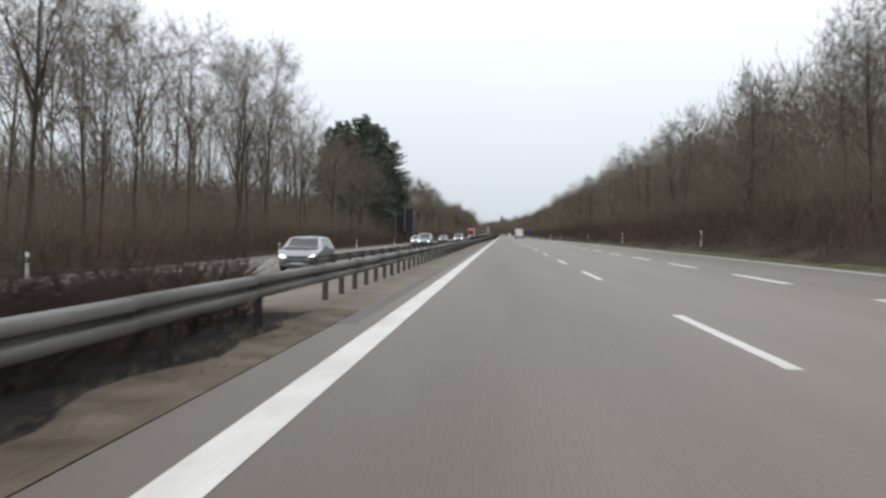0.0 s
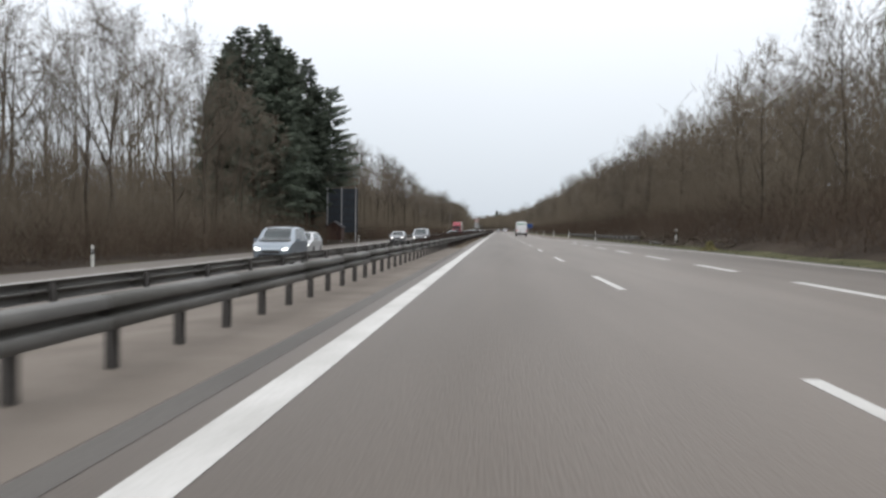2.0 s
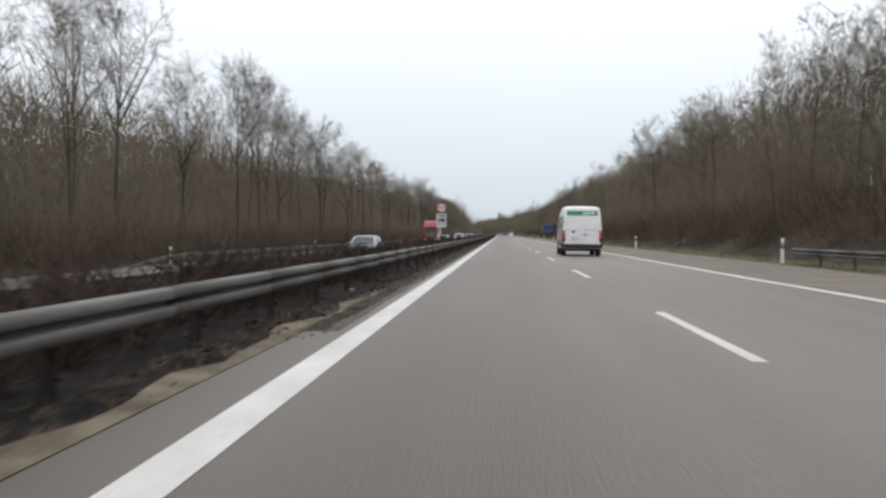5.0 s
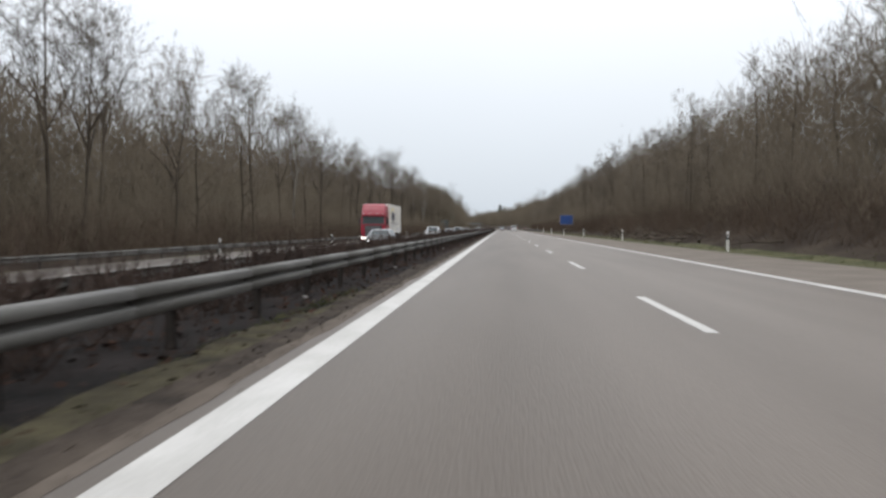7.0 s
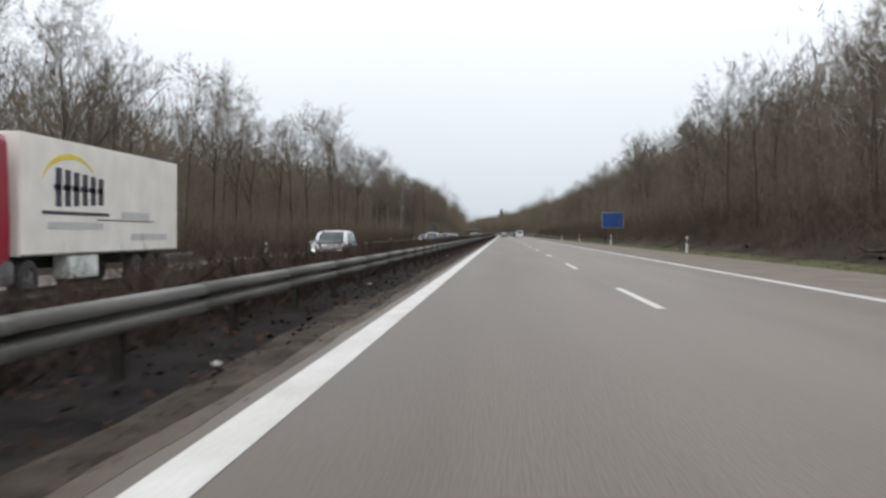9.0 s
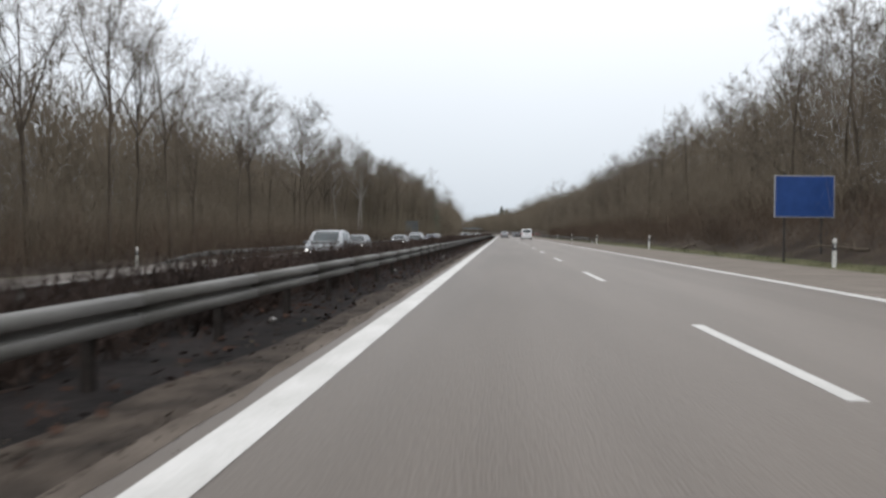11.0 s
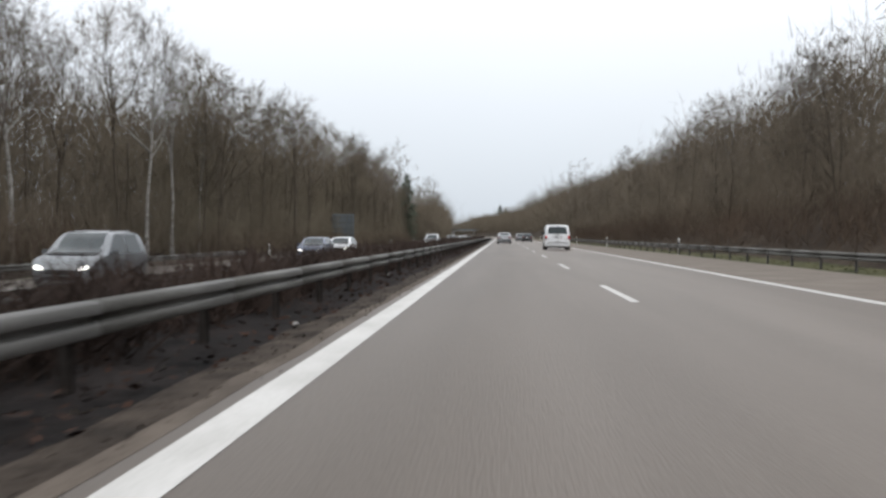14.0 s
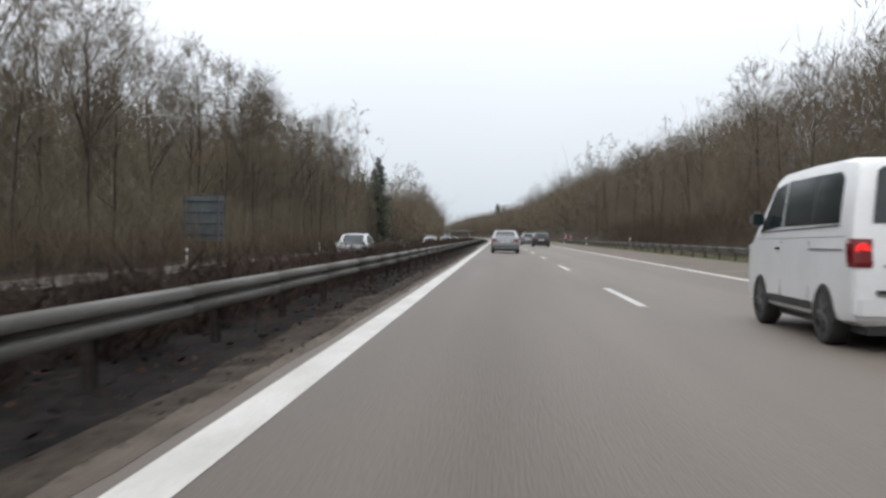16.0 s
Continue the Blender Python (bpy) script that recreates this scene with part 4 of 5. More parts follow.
def wheel(parent, x, y, radius, width, s):
    bm = bmesh.new()
    prof = [(0.0, radius * 0.62), (0.0, radius * 0.90), (0.02, radius * 0.975), (0.05, radius), (width - 0.05, radius), (width - 0.02, radius * 0.975), (width, radius * 0.9), (width, radius * 0.6)]
    rings = []
    for k in range(24):
        a = k * math.tau / 24
        rings.append([bm.verts.new((-s * px, r * math.cos(a), radius + r * math.sin(a))) for px, r in prof])
    for k in range(24):
        a, b = rings[k], rings[(k + 1) % 24]
        for i in range(len(prof) - 1):
            bm.faces.new((a[i], a[i + 1], b[i + 1], b[i]))
    bm.faces.new([r[-1] for r in rings])
    tyre = part("wheel", bm, RUBBER, parent, smooth=True)
    tyre.location = (x, y, 0)
    bm = bmesh.new()
    rod(bm, (-s * 0.035, 0, radius), (-s * 0.05, 0, radius), radius * 0.63, radius * 0.63, 24)
    rod(bm, (-s * 0.01, 0, radius), (-s * 0.04, 0, radius), radius * 0.16, radius * 0.2, 12)
    for k in range(5):
        a = k * math.tau / 5
        rod(bm, (-s * 0.022, 0, radius), (-s * 0.022, radius * 0.6 * math.cos(a), radius + radius * 0.6 * math.sin(a)), 0.035, 0.022, 6)
    part("rim", bm, RIM, tyre)
    return tyre


def arch(body, s, y, radius, mat, clearance):
    pts = [(y + radius * math.cos(a), max(radius * 0.82 + radius * math.sin(a), clearance)) for a in np.linspace(-0.15, math.pi + 0.15, 15)]
    return side_panel(body, s, pts, 0.005, 0.008)


def corner_lamp(body, s, z0, z1, tail, side, lit, parent, low=None):
    """A tail lamp that wraps round the corner of the body, dark red with a round lit bulb behind its glass."""
    bm = bmesh.new()
    rings = []
    for k in range(7):
        z = z0 + (z1 - z0) * k / 6
        grow = 0.012 if 0 < k < 6 else 0.0
        ty, half = body.tail_y(z), body.side(0.12, z)
        plan = [(half - tail, ty - 0.010 - grow), (half - 0.05, ty - 0.014 - grow), (half + 0.006, ty - 0.004), (half + 0.010 + grow, ty + 0.07), (half + 0.010 + grow, ty + side), (half - 0.08, ty + side), (half - tail, ty + 0.10)]
        rings.append([bm.verts.new((s * px, py, z)) for px, py in plan])
    n = len(rings[0])
    for a, b in zip(rings, rings[1:]):
        for i in range(n):
            bm.faces.new((a[i], a[(i + 1) % n], b[(i + 1) % n], b[i]))
    bm.faces.new(rings[0])
    bm.faces.new(rings[-1])
    lamp = part("tail_lamp", bm, LAMP_RED, parent, "dark red wrap-round tail lamp")
    zc, rad, cx = z0 + (z1 - z0) * lit, min(0.075, tail * 0.42), body.side(0.12, z0) - tail * 0.5
    bulb = bmesh.new()
    ty = body.tail_y(zc)
    rod(bulb, (s * cx, ty + 0.02, zc), (s * cx, ty - 0.026, zc), rad, rad * 0.9, 20)
    part("lamp_glass", bulb, TAIL_RED, lamp, "lit red lamp glass")
    if low:
        strip_low = bmesh.new()
        for zz in low:
            box(strip_low, s * cx - tail * 0.42, s * cx + tail * 0.42, ty - 0.027, ty, zz, zz + 0.05)
        part("lamp_glass", strip_low, LAMP_CLEAR, lamp, "pale reversing lamp glass")
    return lamp


def minibus(x, y):
    """A white van-bodied people carrier seen from behind."""
    bus = new("minibus")
    tagged(bus, "white minibus with dark tinted windows and lit tail lamps", "van")
    b = Body([(0.0, 0.32, 0.62, 0.93), (0.03, 0.27, 0.88, 0.975), (0.07, 0.25, 1.10, 0.985), (0.16, 0.25, 1.55, 0.99), (0.24, 0.25, 1.84, 0.99), (0.34, 0.24, 1.925, 1.0), (0.8, 0.24, 1.955, 1.0), (2.0, 0.24, 1.96, 1.0), (2.75, 0.24, 1.94, 1.0),
              (3.05, 0.24, 1.87, 1.0), (3.55, 0.24, 1.42, 0.995), (3.8, 0.24, 1.13, 0.985), (4.1, 0.25, 1.02, 0.95), (4.28, 0.28, 0.86, 0.88), (4.36, 0.32, 0.7, 0.80)], 1.9, 1.02, 0.135, 0.16)
    part("body", b.mesh(), WHITE_PAINT, bus, smooth=True)
    part("rear_window", tail_panel(b, [(-0.74, 1.27), (0.74, 1.27), (0.71, 1.5), (0.66, 1.79), (0.60, 1.83), (-0.60, 1.83), (-0.66, 1.79), (-0.71, 1.5)], 0.012), GLASS, bus, "dark tinted rear window")
    for s in (-1, 1):
        part("side_window", side_panel(b, s, [(0.5, 1.265), (1.34, 1.26), (1.34, 1.80), (0.66, 1.80), (0.54, 1.73)]), GLASS, bus)
        part("window_pillar", side_panel(b, s, [(1.34, 1.26), (1.40, 1.26), (1.40, 1.80), (1.34, 1.80)], 0.003), PLASTIC, bus, "black glossy pillar between the windows")
        part("side_window", side_panel(b, s, [(1.40, 1.26), (2.44, 1.25), (2.44, 1.79), (1.40, 1.80)]), GLASS, bus)
        part("door_window", side_panel(b, s, [(2.52, 1.25), (3.44, 1.19), (3.36, 1.28), (2.95, 1.73), (2.52, 1.78)]), GLASS, bus)
        for wy in (0.86, 3.34):
            part("wheel_arch", arch(b, s, wy, 0.345, PLASTIC, 0.25), PLASTIC, bus)
            wheel(bus, s * 0.962, wy, 0.33, 0.22, s)
        part("sill", side_panel(b, s, [(1.26, 0.33), (2.95, 0.33), (2.95, 0.42), (1.24, 0.42)], 0.008), PLASTIC, bus, "dark lower sill strip")
        part("window_trim", side_panel(b, s, [(0.48, 1.235), (3.44, 1.175), (3.44, 1.188), (0.48, 1.25)], 0.006), PLASTIC, bus)
        part("door_rail", side_panel(b, s, [(0.34, 0.985), (1.36, 0.98), (1.36, 1.0), (0.34, 1.005)], 0.004), GREY_PLASTIC, bus, "sliding door rail")
        part("door_seam", side_panel(b, s, [(2.44, 0.36), (2.452, 0.36), (2.452, 1.08), (2.44, 1.08)], 0.001), PLASTIC, bus)
        part("door_seam", side_panel(b, s, [(1.38, 0.36), (1.392, 0.36), (1.392, 1.08), (1.38, 1.08)], 0.001), PLASTIC, bus)
        part("door_handle", boxed(s * 0.95 - 0.02, s * 0.95 + 0.02, 2.5, 2.64, 0.97, 1.0, 0.008), PLASTIC, bus)
        m = part("mirror", boxed(s * 1.02 - 0.09, s * 1.02 + 0.09, 3.2, 3.3, 1.25, 1.45, 0.045), GREY_PLASTIC, bus, "grey door mirror")
        part("mirror_glass", boxed(s * 1.02 - 0.065, s * 1.02 + 0.065, 3.192, 3.199, 1.28, 1.42), GLASS, m)
        # Thin grey strip that stands for the shade along the body crease.
        part("body_crease_shade", side_panel(b, s, [(0.3, 1.125), (3.5, 1.09), (3.5, 1.098), (0.3, 1.133)], 0.001), GREY_PLASTIC, bus)
        corner_lamp(b, s, 0.83, 1.11, 0.17, 0.14, 0.62, bus)
        part("reflector", boxed(s * 0.62 - 0.13, s * 0.62 + 0.13, -0.055, -0.03, 0.37, 0.40), LAMP_RED, bus)
    part("bumper", boxed(-0.93, 0.93, -0.06, 0.16, 0.32, 0.58, 0.045), WHITE_PAINT, bus)
    part("bumper_step", boxed(-0.74, 0.74, -0.066, 0.05, 0.575, 0.61), PLASTIC, bus, "black tread strip")
    part("underside", boxed(-0.8, 0.8, 0.05, 4.0, 0.17, 0.30), PLASTIC, bus)
    part("exhaust", rod(bmesh.new(), (0.45, 0.0, 0.22), (0.45, 0.4, 0.22), 0.035), GREY_PLASTIC, bus)
    part("hatch_handle", tail_panel(b, [(-0.11, 0.68), (0.11, 0.68), (0.11, 0.72), (-0.11, 0.72)], 0.012), PLASTIC, bus)
    part("spoiler_lamp", boxed(-0.22, 0.22, 0.24, 0.30, 1.865, 1.895), GREY_PLASTIC, bus)
    part("plate_trim", tail_panel(b, [(-0.40, 1.055), (0.40, 1.055), (0.36, 1.08), (-0.36, 1.08)], 0.012, 0.02), GREY_PLASTIC, bus)
    plate = part("number_plate", tail_panel(b, [(-0.31, 0.90), (0.31, 0.90), (0.31, 1.02), (-0.31, 1.02)], 0.014), PLATE, bus)
    for i, q in enumerate(bars(-0.27, 0.2, 0.925, 0.07, 6)):
        part("plate_mark", tail_panel(b, q, 0.028, 0.003), INK, plate)
    part("plate_badge", tail_panel(b, [(0.24, 0.905), (0.30, 0.905), (0.30, 1.015), (0.24, 1.015)], 0.028, 0.003), LAMP_RED, plate)
    bm = bmesh.new()
    rod(bm, (0, b.tail_y(1.16) - 0.03, 1.17), (0, b.tail_y(1.16) + 0.02, 1.17), 0.075, 0.075, 20)
    part("badge", bm, RIM, bus)
    part("lettering", tail_panel(b, [(-0.66, 0.83), (-0.42, 0.83), (-0.42, 0.86), (-0.66, 0.86)], 0.01, 0.004), GREY_PLASTIC, bus)
    part("lettering", tail_panel(b, [(0.56, 0.85), (0.66, 0.85), (0.66, 0.88), (0.56, 0.88)], 0.01, 0.004), GREY_PLASTIC, bus)
    part("windscreen", nose_panel(b, [(-0.76, 1.16), (0.76, 1.16), (0.68, 1.8), (-0.68, 1.8)], 0.012), GLASS, bus)
    bus.location = (x, y, 0.004)
    bus.scale = (1, 0.94, 0.972)
    return bus


def panel_van(x, y):
    """A high-roofed white delivery van with green lettering panels."""
    van = new("panel_van")
    tagged(van, "white high-roof delivery van with green lettering panels and lit tail lamps", "van")
    b = Body([(0.0, 0.45, 0.62, 0.96), (0.02, 0.42, 1.2, 0.985), (0.05, 0.40, 1.6, 0.99), (0.10, 0.38, 2.2, 0.99), (0.16, 0.36, 2.5, 0.995), (0.26, 0.35, 2.585, 1.0), (1.5, 0.35, 2.63, 1.0), (3.0, 0.35, 2.60, 1.0), (3.6, 0.35, 2.50, 1.0),
              (3.95, 0.35, 2.28, 1.0), (4.35, 0.35, 1.75, 0.99), (4.6, 0.35, 1.42, 0.98), (4.95, 0.37, 1.25, 0.94), (5.2, 0.42, 0.95, 0.86), (5.26, 0.5, 0.8, 0.8)], 1.99, 1.25, 0.085, 0.2)
    part("body", b.mesh(), WHITE_PAINT, van, smooth=True)
    top = part("door_banner", tail_panel(b, [(-0.78, 2.12), (0.78, 2.12), (0.76, 2.36), (-0.76, 2.36)], 0.012, 0.004), GREEN_FILM, van, "green lettering panel")
    for q in bars(0.02, 0.62, 2.19, 0.10, 7):
        part("letter_bar", tail_panel(b, q, 0.018, 0.003), PALE_FILM, top)
    part("door_seam", tail_panel(b, [(-0.007, 0.68), (0.007, 0.68), (0.007, 2.44), (-0.007, 2.44)], 0.01, 0.004), GREY_PLASTIC, van)
    for s in (-1, 1):
        banner = part("side_banner", side_panel(b, s, [(0.40, 1.46), (3.5, 1.46), (3.5, 1.66), (0.40, 1.76)], 0.012, 0.004), GREEN_FILM, van, "green lettering panel")
        part("side_window_film", side_panel(b, s, [(0.40, 1.76), (3.5, 1.66), (3.46, 2.06), (0.40, 2.10)], 0.012, 0.004), GREY_PLASTIC, van, "grey printed window film")
        part("letter_bar", side_panel(b, s, [(1.1, 1.62), (2.0, 1.62), (2.0, 1.68), (1.1, 1.68)], 0.02, 0.004), YELLOW_FILM, banner)
        for k in range(5):
            part("letter_bar", side_panel(b, s, [(1.12 + k * 0.17, 1.72), (1.25 + k * 0.17, 1.72), (1.25 + k * 0.17, 1.9), (1.12 + k * 0.17, 1.9)], 0.02, 0.004), PALE_FILM, banner)
        part("door_window", side_panel(b, s, [(3.62, 1.48), (4.42, 1.44), (4.1, 2.02), (3.62, 2.06)], 0.012), GLASS, van)
        part("side_moulding", side_panel(b, s, [(0.1, 0.55), (0.44, 0.55), (0.5, 0.80), (0.1, 0.80)], 0.014, 0.02), GREY_PLASTIC, van)
        part("side_moulding", side_panel(b, s, [(1.36, 0.54), (3.52, 0.54), (3.5, 0.80), (1.34, 0.80)], 0.014, 0.02), GREY_PLASTIC, van, "grey rubbing strip")
        for z in (2.16, 2.32):
            part("roof_bead", side_panel(b, s, [(0.7, z), (3.5, z - 0.02), (3.5, z + 0.005), (0.7, z + 0.025)], 0.012, 0.012), WHITE_PAINT, van)
        for wy in (0.92, 3.95):
            part("wheel_arch", arch(b, s, wy, 0.372, PLASTIC, 0.30), PLASTIC, van)
            wheel(van, s * 1.005, wy, 0.35, 0.24, s)
        corner_lamp(b, s, 0.72, 1.32, 0.14, 0.13, 0.52, van, (0.80, 1.20))
        part("door_pressing", tail_panel(b, [(s * 0.12, 1.46), (s * 0.76, 1.46), (s * 0.74, 2.02), (s * 0.14, 2.02)], 0.012, 0.010), WHITE_PAINT, van)
        # Grey strips draw the shade lines of the pressed door and side creases.
        part("door_crease_shade", tail_panel(b, [(s * 0.06, 1.36), (s * 0.86, 1.33), (s * 0.86, 1.345), (s * 0.06, 1.375)], 0.011, 0.004), GREY_PLASTIC, van)
        part("side_crease_shade", side_panel(b, s, [(0.2, 1.235), (3.5, 1.19), (4.4, 1.22), (4.4, 1.228), (3.5, 1.2), (0.2, 1.245)], 0.008, 0.004), GREY_PLASTIC, van)
        part("bumper_corner", boxed(s * 0.97 - 0.05, s * 0.97 + 0.05, -0.09, 0.52, 0.44, 0.72, 0.04), PLASTIC, van, "black bumper corner")
        part("hinge", boxed(s * 0.93 - 0.07, s * 0.93 + 0.07, 0.02, 0.09, 1.78, 1.81), GREY_PLASTIC, van)
        m = part("mirror", boxed(s * 1.12 - 0.11, s * 1.12 + 0.08, 4.2, 4.34, 1.40, 1.70, 0.05), PLASTIC, van, "black door mirror")
        part("mirror_arm", boxed(s * 1.02 - 0.1, s * 1.02 + 0.1, 4.24, 4.3, 1.42, 1.48), PLASTIC, m)
        part("reflector", boxed(s * 0.72 - 0.1, s * 0.72 + 0.1, -0.125, -0.11, 0.5, 0.56), LAMP_RED, van)
        part("door_handle", boxed(s * 0.99 - 0.02, s * 0.99 + 0.025, 3.5, 3.64, 1.2, 1.24, 0.01), PLASTIC, van)
    part("bumper", boxed(-0.99, 0.99, -0.11, 0.2, 0.42, 0.62, 0.04), PLASTIC, van, "black rear bumper step")
    part("underside", boxed(-0.85, 0.85, 0.1, 5.0, 0.26, 0.42), PLASTIC, van)
    part("handle_recess", tail_panel(b, [(-0.5, 1.22), (-0.38, 1.22), (-0.38, 1.32), (-0.5, 1.32)], 0.012), PLASTIC, van)
    part("handle_recess", tail_panel(b, [(0.06, 1.1), (0.24, 1.1), (0.24, 1.15), (0.06, 1.15)], 0.012), PLASTIC, van)
    # Two thin grey bars painted as the slat-like shadows on the door.
    part("louvre_shadow", tail_panel(b, [(-0.6, 0.92), (-0.18, 0.92), (-0.18, 0.94), (-0.6, 0.94)], 0.012), GREY_PLASTIC, van)
    part("louvre_shadow", tail_panel(b, [(-0.55, 0.84), (-0.2, 0.84), (-0.2, 0.86), (-0.55, 0.86)], 0.012), GREY_PLASTIC, van)
    plate = part("number_plate", tail_panel(b, [(-0.68, 0.64), (-0.12, 0.64), (-0.12, 0.76), (-0.68, 0.76)], 0.02), PLATE, van)
    for q in bars(-0.6, -0.16, 0.665, 0.07, 6):
        part("plate_mark", tail_panel(b, q, 0.034, 0.003), GREY_FILM, plate)
    part("windscreen", nose_panel(b, [(-0.8, 1.5), (0.8, 1.5), (0.74, 2.2), (-0.74, 2.2)], 0.012), GLASS, van)
    van.location = (x, y, 0.004)
    van.scale = (1, 1, 0.965)
    return van


CAR_SHAPES = {
    "saloon": [(0.0, 0.36, 0.55, 0.86), (0.04, 0.26, 0.86, 0.93), (0.12, 0.22, 1.00, 0.96), (0.55, 0.20, 1.05, 0.985), (0.72, 0.20, 1.10, 0.99), (1.25, 0.20, 1.40, 1.0), (1.7, 0.20, 1.45, 1.0), (2.3, 0.20, 1.42, 1.0), (2.55, 0.20, 1.34, 1.0),
               (3.1, 0.20, 1.0, 1.0), (3.5, 0.2, 0.93, 0.98), (3.85, 0.22, 0.82, 0.93), (4.02, 0.26, 0.68, 0.85), (4.06, 0.34, 0.58, 0.78)],
    "estate": [(0.0, 0.36, 0.55, 0.86), (0.04, 0.26, 0.88, 0.94), (0.10, 0.22, 1.05, 0.97), (0.36, 0.20, 1.38, 0.98), (0.55, 0.20, 1.45, 0.99), (1.2, 0.20, 1.49, 1.0), (2.1, 0.20, 1.47, 1.0), (2.45, 0.20, 1.39, 1.0),
               (3.0, 0.20, 1.02, 1.0), (3.45, 0.2, 0.94, 0.98), (3.8, 0.22, 0.82, 0.93), (3.98, 0.26, 0.68, 0.85), (4.02, 0.34, 0.58, 0.78)],
    "tall": [(0.0, 0.38, 0.6, 0.88), (0.04, 0.28, 0.95, 0.95), (0.10, 0.26, 1.12, 0.98), (0.3, 0.25, 1.58, 0.99), (0.5, 0.25, 1.68, 1.0), (1.2, 0.25, 1.74, 1.0), (2.1, 0.25, 1.70, 1.0), (2.4, 0.25, 1.6, 1.0),
             (2.95, 0.25, 1.16, 1.0), (3.35, 0.25, 1.06, 0.98), (3.72, 0.27, 0.92, 0.94), (3.88, 0.3, 0.75, 0.86), (3.92, 0.38, 0.65, 0.8)],
}


def car(shape, x, y, colour, label, oncoming=True, z=0.0, lamps=True, rack=False):
    """A parked-in-time passenger car. The tail is at y = 0; oncoming ones are turned round."""
    c = new("car")
    tagged(c, label, "car", group="cars on the motorway")
    st = CAR_SHAPES[shape]
    tall_car = shape == "tall"
    belt = 1.02 if tall_car else 0.90
    roof = max(s[2] for s in st)
    b = Body(st, 1.82, belt, 0.42 if not tall_car else 0.27, 0.11)
    part("body", b.mesh(), colour, c, smooth=True)
    lo, hi = belt + 0.07, roof - 0.10
    y_scr, y_top = b.nose_y(lo + 0.04), b.nose_y(hi)
    part("windscreen", screen_panel(b, False, lo + 0.02, hi + 0.01, 0.70, 0.56), GLASS, c, smooth=True)
    part("rear_window", screen_panel(b, True, lo + 0.05, hi, 0.66, 0.54), GLASS, c, smooth=True)
    ty = b.tail_y(hi)
    for s in (-1, 1):
        part("side_window", side_panel(b, s, [(ty + 0.12, lo), (1.55, lo), (1.55, hi), (ty + 0.3, hi)]), GLASS, c)
        part("side_window", side_panel(b, s, [(1.63, lo), (y_scr - 0.18, lo), (y_top - 0.05, hi), (1.63, hi)]), GLASS, c)
        for wy in (0.72, 3.1):
            part("wheel_arch", arch(b, s, wy, 0.34, PLASTIC, 0.2), PLASTIC, c)
            wheel(c, s * 0.90, wy, 0.305, 0.2, s)
        part("mirror", boxed(s * 0.99 - 0.09, s * 0.99 + 0.09, y_scr - 0.35, y_scr - 0.24, lo - 0.02, lo + 0.12, 0.03), colour, c)
        zl = 0.66 if not tall_car else 0.74
        part("headlight", nose_panel(b, [(s * 0.48, zl - 0.05), (s * 0.66, zl - 0.055), (s * 0.74, zl - 0.02), (s * 0.75, zl + 0.06), (s * 0.56, zl + 0.03)], 0.02, 0.03), HEADLIGHT if lamps else LAMP_CLEAR, c)
        part("tail_lamp", tail_panel(b, [(s * 0.52, 0.74), (s * 0.80, 0.74), (s * 0.80, 0.90), (s * 0.56, 0.90)], 0.016, 0.03), LAMP_RED, c)
        if rack:
            part("roof_rail", rod(bmesh.new(), (s * 0.52, 0.62, roof - 0.01), (s * 0.52, 2.0, roof - 0.02), 0.024, 0.024, 6), GREY_PLASTIC, c)
    part("grille", nose_panel(b, [(-0.4, 0.56), (0.4, 0.56), (0.44, 0.68), (-0.44, 0.68)], 0.02, 0.012), PLASTIC, c)
    part("lower_grille", nose_panel(b, [(-0.52, 0.40), (0.52, 0.40), (0.56, 0.50), (-0.56, 0.50)], 0.062, 0.012), PLASTIC, c)
    part("cowl", screen_panel(b, False, lo - 0.03, lo + 0.01, 0.74, 0.72, 0.035, 2), PLASTIC, c, "black cowl below the windscreen")
    part("front_plate", boxed(-0.26, 0.26, st[-1][0] + 0.05, st[-1][0] + 0.062, 0.36, 0.46), PLATE, c)
    for s in (-1, 1):
        part("fog_lamp", boxed(s * 0.56 - 0.08, s * 0.56 + 0.08, st[-1][0] - 0.02, st[-1][0] + 0.056, 0.33, 0.42), PLASTIC, c)
        part("door_seam", side_panel(b, s, [(1.585, 0.32), (1.597, 0.32), (1.597, lo), (1.585, lo)], 0.002, 0.004), PLASTIC, c)
        part("door_handle", boxed(s * 0.905 - 0.015, s * 0.905 + 0.02, 1.70, 1.84, belt - 0.12, belt - 0.09), colour, c)
    part("front_bumper", boxed(-0.70, 0.70, st[-1][0] - 0.10, st[-1][0] + 0.05, 0.27, 0.50, 0.04), colour, c)
    part("rear_bumper", boxed(-0.80, 0.80, -0.06, 0.14, 0.28, 0.54, 0.05), colour, c)
    part("bumper_trim", boxed(-0.72, 0.72, -0.068, -0.04, 0.42, 0.47), PLASTIC, c)
    part("underside", boxed(-0.72, 0.72, 0.1, 3.8, 0.14, 0.27), PLASTIC, c)
    plate = part("number_plate", tail_panel(b, [(-0.26, 0.66), (0.26, 0.66), (0.26, 0.77), (-0.26, 0.77)], 0.02), PLATE, c)
    for q in bars(-0.22, 0.22, 0.685, 0.06, 6):
        part("plate_mark", tail_panel(b, q, 0.034, 0.003), INK, plate)
    if oncoming:
        c.matrix_basis = pose(x, y + st[-1][0], z + 0.004, 0, 0, 180)
    else:
        c.matrix_basis = pose(x, y, z + 0.004)
    return c


